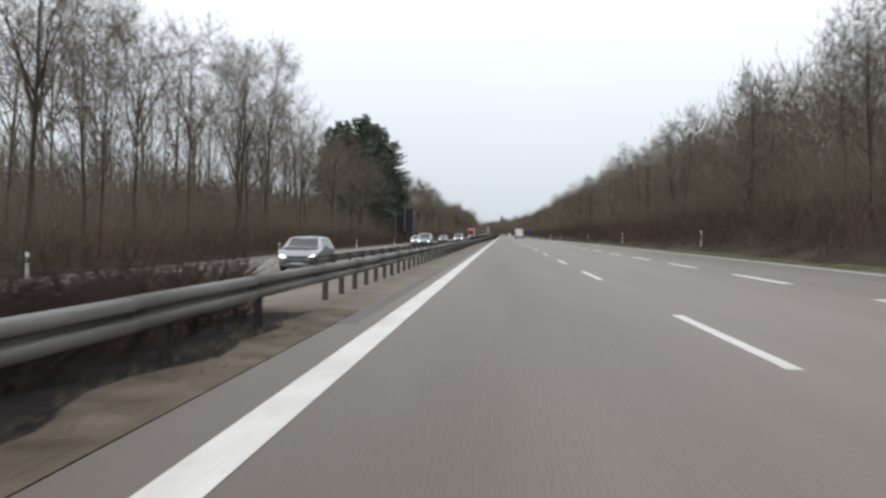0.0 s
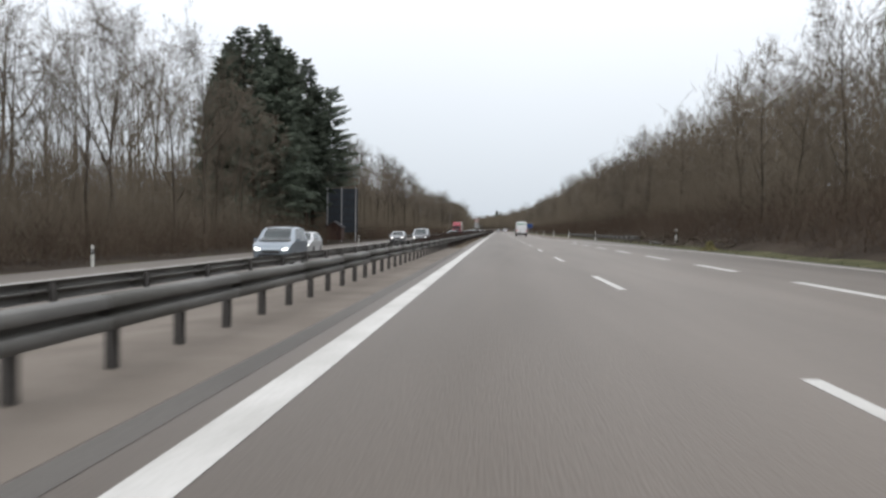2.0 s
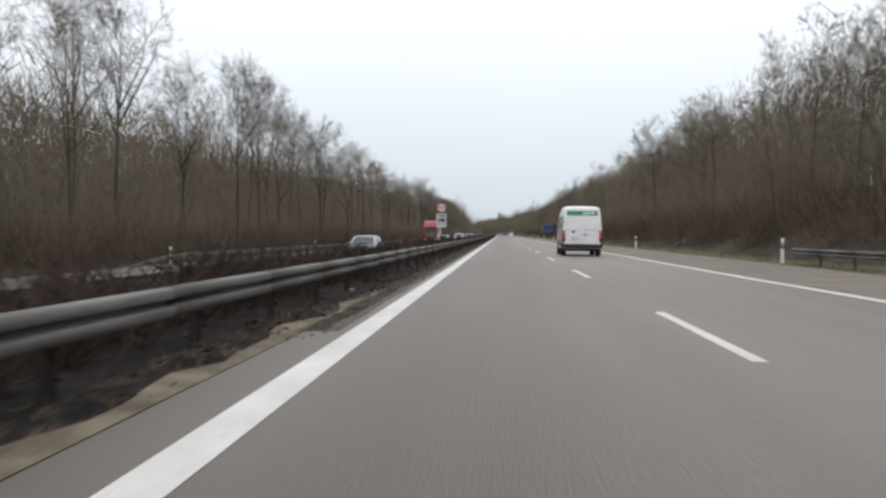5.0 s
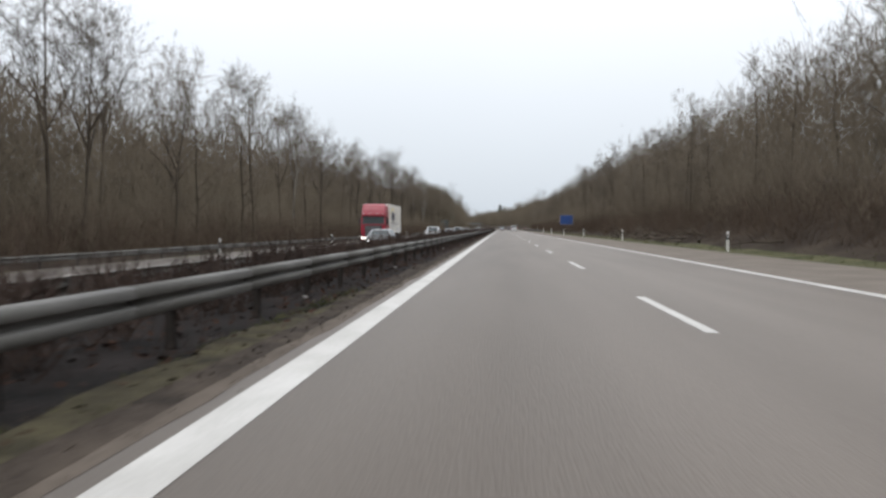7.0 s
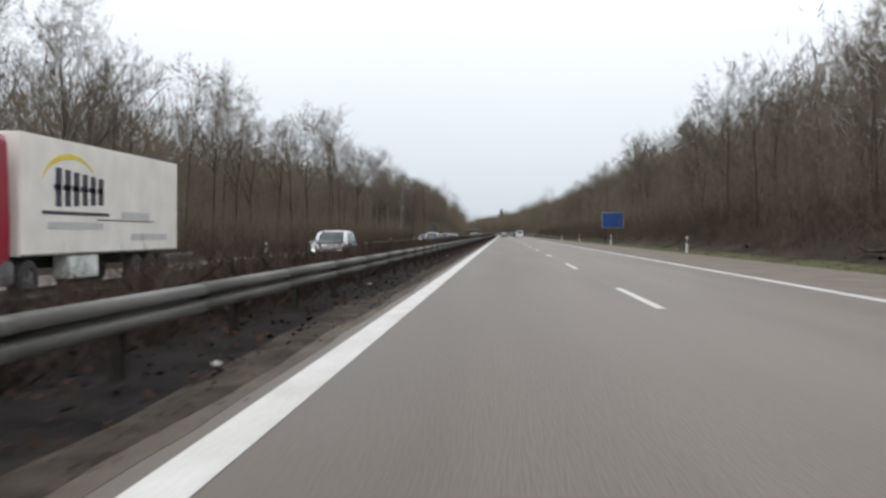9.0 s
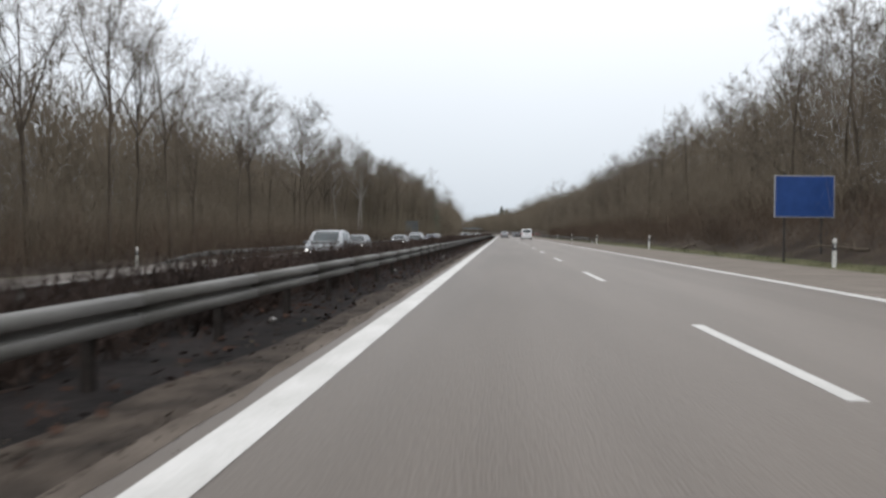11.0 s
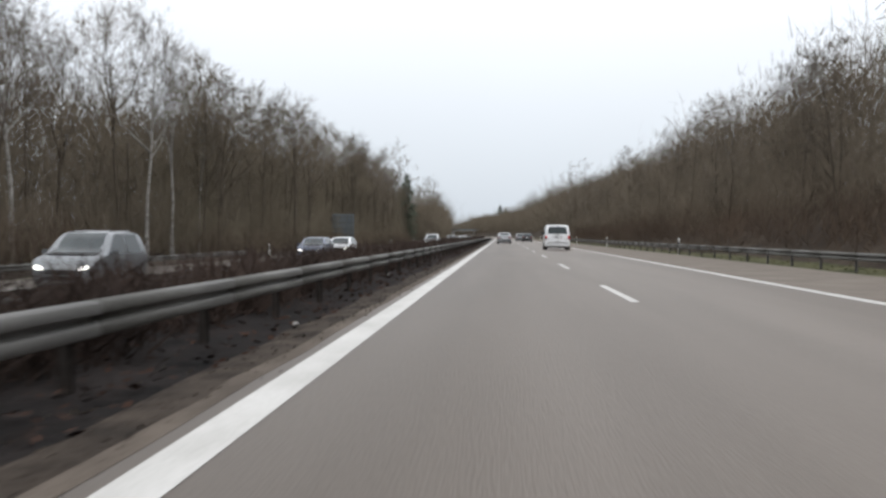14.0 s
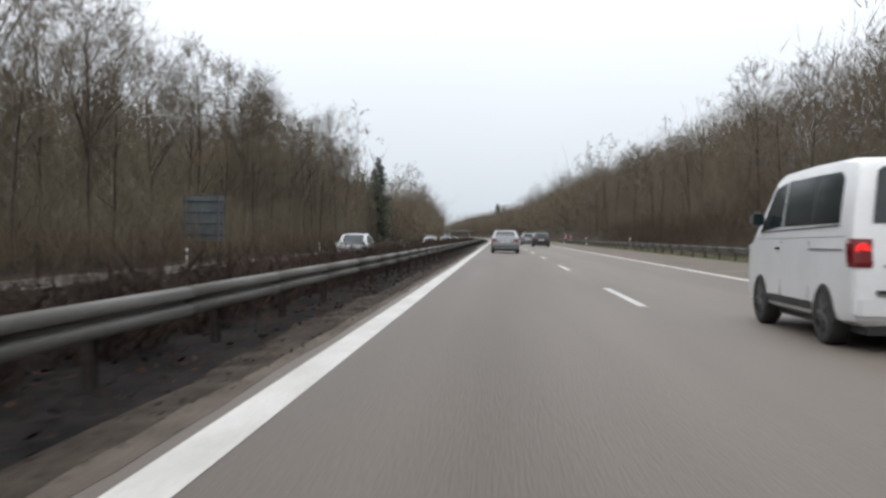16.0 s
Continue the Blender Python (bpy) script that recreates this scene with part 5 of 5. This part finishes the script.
def lorry(x, y, z):
    """An articulated lorry coming the other way: red cab with a white box trailer. Its nose is at y."""
    t = new("lorry")
    tagged(t, "articulated lorry with red cab and white box trailer with dark lettering", "truck")
    cab = Body([(-0.62, 0.95, 3.90, 1.0), (0.0, 0.7, 3.97, 1.0), (0.6, 0.55, 3.98, 1.0), (1.1, 0.5, 3.95, 1.0), (1.32, 0.46, 3.85, 0.995), (1.56, 0.43, 3.4, 0.99), (1.76, 0.4, 2.9, 0.98), (1.9, 0.38, 1.9, 0.97), (1.94, 0.4, 1.2, 0.95)], 2.48, 2.0, 0.04, 0.20)
    part("cab", cab.mesh(), RED_PAINT, t, "red sleeper cab")
    part("windscreen", nose_panel(cab, [(-1.08, 1.98), (1.08, 1.98), (1.04, 2.74), (-1.04, 2.74)], 0.02), GLASS, t)
    part("sun_visor", boxed(-1.1, 1.1, 1.82, 2.06, 2.76, 2.90, 0.03), RED_PAINT, t)
    grille = part("grille", nose_panel(cab, [(-0.78, 0.75), (0.78, 0.75), (0.86, 1.85), (-0.86, 1.85)], 0.02, 0.03), PLASTIC, t)
    for k in range(5):
        part("grille_bar", boxed(-0.76, 0.76, 1.94, 1.99, 0.82 + k * 0.2, 0.96 + k * 0.2, 0.015), GREY_PAINT, grille)
    part("bumper", boxed(-1.2, 1.2, 1.6, 2.02, 0.35, 0.78, 0.06), RED_PAINT, t)
    for s in (-1, 1):
        part("headlight", boxed(s * 0.92 - 0.2, s * 0.92 + 0.2, 1.99, 2.035, 0.52, 0.72, 0.01), HEADLIGHT, t)
        part("side_window", side_panel(cab, s, [(0.75, 2.0), (1.62, 2.0), (1.58, 2.7), (0.75, 2.7)], 0.012), GLASS, t)
        m = part("mirror", boxed(s * 1.38 - 0.10, s * 1.38 + 0.10, 1.62, 1.76, 1.9, 2.6, 0.04), PLASTIC, t)
        part("mirror_arm", boxed(s * 1.28 - 0.08, s * 1.28 + 0.08, 1.66, 1.72, 2.5, 2.54), PLASTIC, m)
        for mx in (0.38, 0.95):
            part("marker_lamp", boxed(s * mx - 0.07, s * mx + 0.07, 1.74, 1.84, 2.93, 3.0, 0.02), LAMP_CLEAR, t)
        for wy in (1.15, -1.6):
            wheel(t, s * 1.2, wy, 0.5, 0.3, s)
        for wy in (-8.2, -9.3, -10.4):
            wheel(t, s * 1.22, wy, 0.5, 0.3, s)
        part("tank", boxed(s * 1.0 - 0.22, s * 1.0 + 0.22, -0.9, 0.3, 0.42, 1.0, 0.06), GREY_PLASTIC, t)
        part("pallet_box", boxed(s * 1.0 - 0.22, s * 1.0 + 0.22, -5.4, -3.6, 0.45, 1.05, 0.03), PALE_FILM, t)
    part("chassis", boxed(-0.5, 0.5, -11.2, 1.4, 0.72, 1.06), PLASTIC, t)
    trailer = part("trailer_box", boxed(-1.25, 1.25, -11.6, -1.05, 1.08, 4.0, 0.03), CREAM_PAINT, t, "cream-white insulated box body")
    for s in (-1, 1):
        xx = s * 1.253
        def flank(y0, y1, z0, z1, mat, name="letter_bar"):
            part(name, boxed(min(xx, xx + s * 0.006), max(xx, xx + s * 0.006), y0, y1, z0, z1), mat, trailer)
        for k in range(6):
            flank(-3.12 - k * 0.50, -2.80 - k * 0.50, 2.30 + 0.02 * k, 3.28 - 0.03 * k, INK)
            flank(-3.12 - k * 0.50, -2.70 - k * 0.50, 2.72, 2.86, INK)
        flank(-6.0, -2.1, 2.10, 2.19, INK)
        flank(-5.6, -2.4, 1.74, 1.92, GREY_FILM)
        flank(-9.0, -6.9, 2.06, 2.26, GREY_FILM)
        flank(-9.4, -5.2, 1.98, 2.01, INK, "rule")
        flank(-11.5, -1.1, 1.09, 1.13, GREY_PLASTIC, "lower_rail")
        flank(-10.6, -7.6, 1.42, 1.62, GREY_FILM)
        arc, rows = bmesh.new(), []
        for k in range(13):
            a, w = math.pi * (0.08 + 0.86 * k / 12), 0.05 + 0.16 * k / 12
            rows.append([arc.verts.new((xx + s * dx, -3.65 + 1.6 * math.cos(math.pi - a), 2.75 + q * math.sin(a))) for dx, q in ((0, 0.92), (0.006, 0.92), (0.006, 0.92 - w), (0, 0.92 - w))])
        for a, b in zip(rows, rows[1:]):
            for i in range(4):
                arc.faces.new((a[i], a[(i + 1) % 4], b[(i + 1) % 4], b[i]))
        arc.faces.new(rows[0])
        arc.faces.new(rows[-1])
        part("arc_emblem", arc, YELLOW_FILM, trailer)
    t.matrix_basis = pose(x, y + 2.0, z + 0.004, 0, 0, 180)
    return t


minibus(5.72, 585.35)
panel_van(5.58, 243.75)
car("saloon", 1.85, 636.5, SILVER_PAINT, "silver saloon car driving on the motorway far ahead", False)
car("estate", 5.9, 676, BLACK_PAINT, "black car driving on the motorway far ahead", False)
car("estate", 5.0, 692, GREY_PAINT, "dark grey estate car driving far ahead", False)
L1, L2 = -7.25, -10.9
for shape, x, y, colour, words, rack in (
    ("estate", L1, 39, SILVER_PAINT, "silver estate car with lit headlights on the opposite carriageway", False),
    ("tall", -8.7, 120.0, STEEL_PAINT, "silver-blue people carrier with roof rails and lit headlights", True),
    ("estate", -11.2, 137, PALE_PAINT, "pale silver hatchback with lit headlights on the opposite carriageway", False),
    ("estate", L1, 254.5, SILVER_PAINT, "silver-blue estate car on the opposite carriageway", False),
    ("tall", L1, 183, SILVER_PAINT, "pale silver people carrier on the opposite carriageway", False),
    ("saloon", L2, 193, SILVER_PAINT, "silver saloon with lit headlights on the opposite carriageway", False),
    ("estate", L1, 338, GREY_PAINT, "grey estate car with lit headlights on the opposite carriageway", False),
    ("tall", L1, 391, PALE_PAINT, "pale compact van on the opposite carriageway", False),
    ("tall", L1, 459, SILVER_PAINT, "silver off-road car on the opposite carriageway", True),
    ("estate", L1, 506, SILVER_PAINT, "silver estate car with lit headlights on the opposite carriageway", False),
    ("estate", L2, 492, GREY_PAINT, "grey hatchback with lit headlights on the opposite carriageway", False),
    ("estate", L2, 574.0, BLUE_PAINT, "dark blue estate car with roof rails and lit headlights", True),
    ("estate", L2, 584.4, WHITE_PAINT, "white estate car with lit headlights on the opposite carriageway", False),
    ("tall", L1, 631, PALE_PAINT, "pale off-road car with lit headlights on the opposite carriageway", True),
    ("saloon", -11.5, 530, GREY_PAINT, "dark grey saloon with lit headlights on the opposite carriageway", False),
    ("tall", -10.2, 538, GREY_PAINT, "dark grey off-road car with lit headlights and roof rails", True),
    ("saloon", L1, 694, WHITE_PAINT, "white saloon with lit headlights on the opposite carriageway", False),
    ("estate", L1, 728, WHITE_PAINT, "white estate car far off on the opposite carriageway", False),
    ("saloon", L1, 757, SILVER_PAINT, "silver saloon far off on the opposite carriageway", False),
    ("tall", L2, 742, SILVER_PAINT, "silver van far off on the opposite carriageway", False),
):
    car(shape, x, y, colour, words, True, far_lane(x), True, rack)
lorry(-11.0, 363.1, far_lane(-11.0))


# ---- signs and roadside things ----
SIGN_BACK = material("grey_sign_back", (0.10, 0.125, 0.145), (0.16, 0.19, 0.21), 0.5, 1.5, 20, 0.05, metal=0.3)
BOARD_BLUE = material("blue_sign_face", (0.012, 0.045, 0.17), (0.020, 0.064, 0.22), 0.4, 2, 30, 0)
SIGN_WHITE = material("white_sign_face", (0.40, 0.40, 0.39), (0.52, 0.52, 0.51), 0.5, 3, 12, 0)
SIGN_RED = material("red_sign_ring", (0.26, 0.018, 0.026), (0.34, 0.028, 0.036), 0.4, 2, 30, 0)
WOOD = material("dark_stained_boards", (0.030, 0.015, 0.012), (0.070, 0.037, 0.027), 0.85, 3, 20, 0.3, stretch=(1, 1, 0.2), vary=0.15)
ROOFING = material("dark_roof_felt", (0.030, 0.028, 0.030), (0.06, 0.056, 0.058), 0.9, 3, 30, 0.3)
CONCRETE = material("grey_concrete", (0.20, 0.20, 0.19), (0.32, 0.32, 0.30), 0.9, 0.8, 12, 0.3)
POST_WHITE = material("white_plastic_post", (0.60, 0.60, 0.58), (0.74, 0.74, 0.72), 0.5, 3, 30, 0.05)


def delineator():
    d = new("delineator_post")
    tagged(d, "white plastic roadside post with black band in the grass", "marker post", group="roadside delineator posts")
    bm = bmesh.new()
    v = [(-0.06, -0.05), (0.06, -0.05), (0.05, 0.05), (-0.05, 0.05)]
    low = [bm.verts.new((x, y, -0.2)) for x, y in v]
    high = [bm.verts.new((x, y, 0.98 + 0.06 * (y < 0))) for x, y in v]
    bm.faces.new(low)
    bm.faces.new(high)
    for i in range(4):
        bm.faces.new((low[i], low[(i + 1) % 4], high[(i + 1) % 4], high[i]))
    part("post", bm, POST_WHITE, d)
    part("band", boxed(-0.064, 0.064, -0.056, 0.056, 0.60, 0.86), PLASTIC, d, "black band")
    part("reflector", boxed(-0.03, 0.03, -0.062, -0.054, 0.70, 0.84), LAMP_CLEAR, d)
    return d


first_post = None
for i in range(19):
    for right in (True, False):
        y = (65.6 if right else 36.5) + 42.6 * i
        x = (14.9 if y < 160 else 13.2) if right else -17.6
        m = pose(x + float(road_x(y)), y, height_at(x, y) if right else -0.88, 0, 0, 4 * noise.noise((i, 0, right)))
        if first_post is None:
            first_post = delineator()
            first_post.matrix_basis = m
        else:
            copy_thing(first_post, m)


def ban_sign(x, y):
    s = new("road_sign")
    tagged(s, "round red-ringed overtaking ban sign above a white supplementary plate", "traffic sign")
    zg = -0.2
    part("post", rod(bmesh.new(), (0, 0.06, zg - 0.2), (0, 0.06, 3.5), 0.038), ZINC_POST, s)
    disc = part("disc", rod(bmesh.new(), (0, 0.0, 3.12), (0, 0.02, 3.12), 0.375, 0.375, 40), SIGN_RED, s)
    part("disc_face", rod(bmesh.new(), (0, -0.004, 3.12), (0, 0.001, 3.12), 0.295, 0.295, 36), SIGN_WHITE, disc)
    bm = boxed(-0.23, -0.07, -0.010, -0.003, 3.10, 3.17)
    box(bm, -0.06, -0.02, -0.010, -0.003, 3.10, 3.15)
    box(bm, -0.22, -0.18, -0.010, -0.003, 3.075, 3.105)
    box(bm, -0.10, -0.06, -0.010, -0.003, 3.075, 3.105)
    part("pictogram", bm, SIGN_RED, disc, "red lorry symbol")
    bm = boxed(0.02, 0.22, -0.010, -0.003, 3.09, 3.13)
    box(bm, 0.07, 0.17, -0.010, -0.003, 3.12, 3.16)
    box(bm, 0.05, 0.085, -0.010, -0.003, 3.07, 3.10)
    box(bm, 0.155, 0.19, -0.010, -0.003, 3.07, 3.10)
    part("pictogram", bm, INK, disc, "black car symbol")
    plate = part("plate", boxed(-0.385, 0.385, 0.0, 0.02, 1.62, 2.68, 0.004), SIGN_WHITE, s)
    bm = boxed(-0.28, -0.02, -0.006, 0, 2.46, 2.52)
    box(bm, -0.22, -0.08, -0.006, 0, 2.51, 2.57)
    box(bm, 0.04, 0.28, -0.006, 0, 2.46, 2.56)
    box(bm, -0.01, 0.05, -0.006, 0, 2.46, 2.475)
    part("pictogram", bm, INK, plate, "car and trailer symbol")
    bm = boxed(-0.14, 0.28, -0.006, 0, 2.08, 2.30)
    box(bm, -0.28, -0.15, -0.006, 0, 2.08, 2.21)
    box(bm, -0.24, -0.17, -0.006, 0, 2.04, 2.09)
    box(bm, 0.08, 0.15, -0.006, 0, 2.04, 2.09)
    box(bm, 0.18, 0.25, -0.006, 0, 2.04, 2.09)
    part("pictogram", bm, INK, plate, "lorry symbol")
    part("plate_edge", boxed(-0.34, 0.34, -0.004, 0, 1.88, 1.90), INK, plate)
    for q in bars(-0.3, 0.3, 1.72, 0.10, 4):
        part("letter_bar", slab([(a, -0.001, b) for a, b in q], (0, -1, 0), 0.005), GREY_FILM, plate)
    s.location = (x, y, 0)
    s.scale = (0.92, 1, 0.92)


ban_sign(-2.68, 261.9)


def blue_sign(x, y):
    s = new("road_sign")
    tagged(s, "blue rectangular motorway information sign on two posts", "traffic sign")
    for px in (0.45, 2.0):
        part("post", rod(bmesh.new(), (px, 0.08, -0.4), (px, 0.08, 3.75), 0.05), ZINC_POST, s)
    board = part("board", boxed(0, 2.5, 0, 0.04, 1.88, 3.66, 0.01), SIGN_WHITE, s)
    part("board_face", boxed(0.03, 2.47, -0.006, 0.002, 1.91, 3.63), BOARD_BLUE, board)
    for z, x0, x1 in ((3.1, 0.3, 1.1), (2.7, 0.3, 0.9)):
        part("letter_bar", boxed(x0, x1, -0.010, -0.005, z, z + 0.16), BOARD_BLUE, board)
    s.location = (x, y, 0)


blue_sign(12.9, 455.5)


# Back of the tall sign with the spruces' shade put into its colour.
SHADED_BACK = material("spruce_shaded_sign_back", (0.020, 0.026, 0.034), (0.034, 0.042, 0.052), 0.6, 1.5, 20, 0.05)
PALE_STEEL = material("bright_galvanised_steel", (0.30, 0.31, 0.32), (0.44, 0.45, 0.46), 0.5, 2, 20, 0.05, metal=0.2)


def board_back(x0, x1, y, z0, z1, base, posts, label, rows, back, steel):
    """A large direction sign for the other carriageway, seen from behind."""
    s = new("sign_board")
    tagged(s, label, "traffic sign")
    w = x1 - x0
    board = part("board", boxed(0, w, 0, 0.03, z0, z1, 0.006), back, s, "unpainted back of the board")
    for k in range(rows):
        z = z0 + (z1 - z0) * (k + 0.5) / rows
        part("stiffener", boxed(0.02, w - 0.02, -0.07, 0.0, z - 0.04, z + 0.04), ZINC_POST, board)
    for k in range(posts):
        px = w * (k + 0.12) / (posts - 1 + 0.24)
        post = part("post", rod(bmesh.new(), (px, -0.28, base - 0.3), (px, -0.28, z1 + 0.1), 0.055), steel, s)
        part("rear_tube", rod(bmesh.new(), (px + 0.02, -0.62, base - 0.3), (px + 0.02, -0.62, z1), 0.04), steel, post)
        bm = bmesh.new()
        for j in range(int((z1 - base) / 0.9)):
            rod(bm, (px, -0.28, base + 0.2 + j * 0.9), (px + 0.02, -0.62, base + 0.65 + j * 0.9), 0.018, 0.018, 5)
            rod(bm, (px, -0.28, base + 1.1 + j * 0.9), (px + 0.02, -0.62, base + 0.65 + j * 0.9), 0.018, 0.018, 5)
        part("bracing", bm, steel, post)
    s.location = (x0, y, 0)


board_back(-22.9, -18.4, 211, 0.5, 6.7, -0.5, 3, "tall direction sign seen from behind, spruce shade in its dark colour, on pale lattice posts", 6, SHADED_BACK, PALE_STEEL)
board_back(-22.7, -19.5, 647, 0.5, 3.9, -0.5, 2, "dark grey direction sign seen from behind on two posts", 4, SIGN_BACK, ZINC)


def hut(x, y):
    h = new("hut")
    tagged(h, "small dark brown timber hut with a gabled felt roof", "hut")
    w, d, eave, peak = 2.0, 2.6, 1.74, 2.46
    for yy, name in ((0, "front_wall"), (d, "back_wall")):
        wall = part(name, slab([(0, yy, 0), (w, yy, 0), (w, yy, eave), (w / 2, yy, peak - 0.06), (0, yy, eave)], (0, 1, 0), 0.06), WOOD, h)
        for k in range(8):
            px = 0.04 + k * (w - 0.08) / 8
            top = eave + (peak - eave) * (1 - abs(px + 0.11 - w / 2) / (w / 2)) - 0.16
            part("board", boxed(px, px + 0.22, yy - 0.025 if yy == 0 else yy + 0.06, yy if yy == 0 else yy + 0.085, 0.05, top), WOOD, wall)
    for px in (0, w - 0.06):
        part("side_wall", boxed(px, px + 0.06, 0.061, d - 0.001, 0, eave), WOOD, h)
    for s, a, b in ((-1, -0.2, w / 2), (1, w / 2, w + 0.2)):
        z0, z1 = (eave - 0.16, peak) if s < 0 else (peak, eave - 0.16)
        part("roof", slab([(a, -0.3, z0), (b, -0.3, z1), (b, d + 0.3, z1), (a, d + 0.3, z0)], (0, 0, 1), 0.09), ROOFING, h)
    part("door", boxed(0.62, 1.38, -0.06, -0.027, 0.05, 1.7), WOOD, h)
    h.matrix_basis = pose(x, y, -0.5)


hut(-21.2, 201.7)


def warning_beacon(x, y, h):
    w = new("warning_beacon")
    tagged(w, "red and white striped warning board at the verge", "traffic sign", group="warning boards")
    part("post", rod(bmesh.new(), (0, 0.03, -0.2), (0, 0.03, h), 0.03), ZINC_POST, w)
    board = part("board", boxed(-0.15, 0.15, -0.02, 0.0, h - 1.0, h), SIGN_WHITE, w)
    for k in range(3):
        z = h - 0.95 + k * 0.34
        part("stripe", slab([(-0.15, -0.021, z), (0.15, -0.021, z - 0.0), (0.15, -0.021, z + 0.17), (-0.15, -0.021, z + 0.17)], (0, -1, 0), 0.004), SIGN_RED, board)
    w.location = (x, y, height_at(x, y))


warning_beacon(12.8, 738, 1.65)
warning_beacon(13.9, 742, 1.2)


def overpass(y):
    o = new("bridge")
    cx = float(road_x(y))
    tagged(o, "grey concrete road bridge over the motorway far ahead", "bridge")
    part("deck", boxed(cx - 34, cx + 32, y, y + 9, 4.7, 5.5, 0.05), CONCRETE, o)
    part("parapet", boxed(cx - 34, cx + 32, y - 0.2, y + 0.1, 5.5, 6.3), SIGN_BACK, o)
    for px in (-19.5, -3.2, 15.5):
        part("pier", boxed(cx + px - 0.5, cx + px + 0.5, y + 2, y + 7, -0.6, 4.7, 0.1), CONCRETE, o)


overpass(1380)

# litter caught in the median
PAPER = material("weathered_paper", (0.13, 0.125, 0.115), (0.27, 0.26, 0.25), 0.8, 6, 60, 0.2)
r = random.Random(8)
for i in range(26):
    y = 140 + i * 17.5 + r.uniform(-6, 6)
    bm = bmesh.new()
    bmesh.ops.create_icosphere(bm, subdivisions=1, radius=0.045)
    for v in bm.verts:
        v.co = Vector((v.co.x * r.uniform(0.6, 1.6), v.co.y * r.uniform(0.6, 1.8), v.co.z * r.uniform(0.3, 0.9)))
    scrap = part("litter", bm, PAPER)
    scrap.location = (r.uniform(-1.7, -0.8), y, 0.03)
    tagged(scrap, "crumpled scrap of pale litter on the median soil", "litter", group="litter in the median")
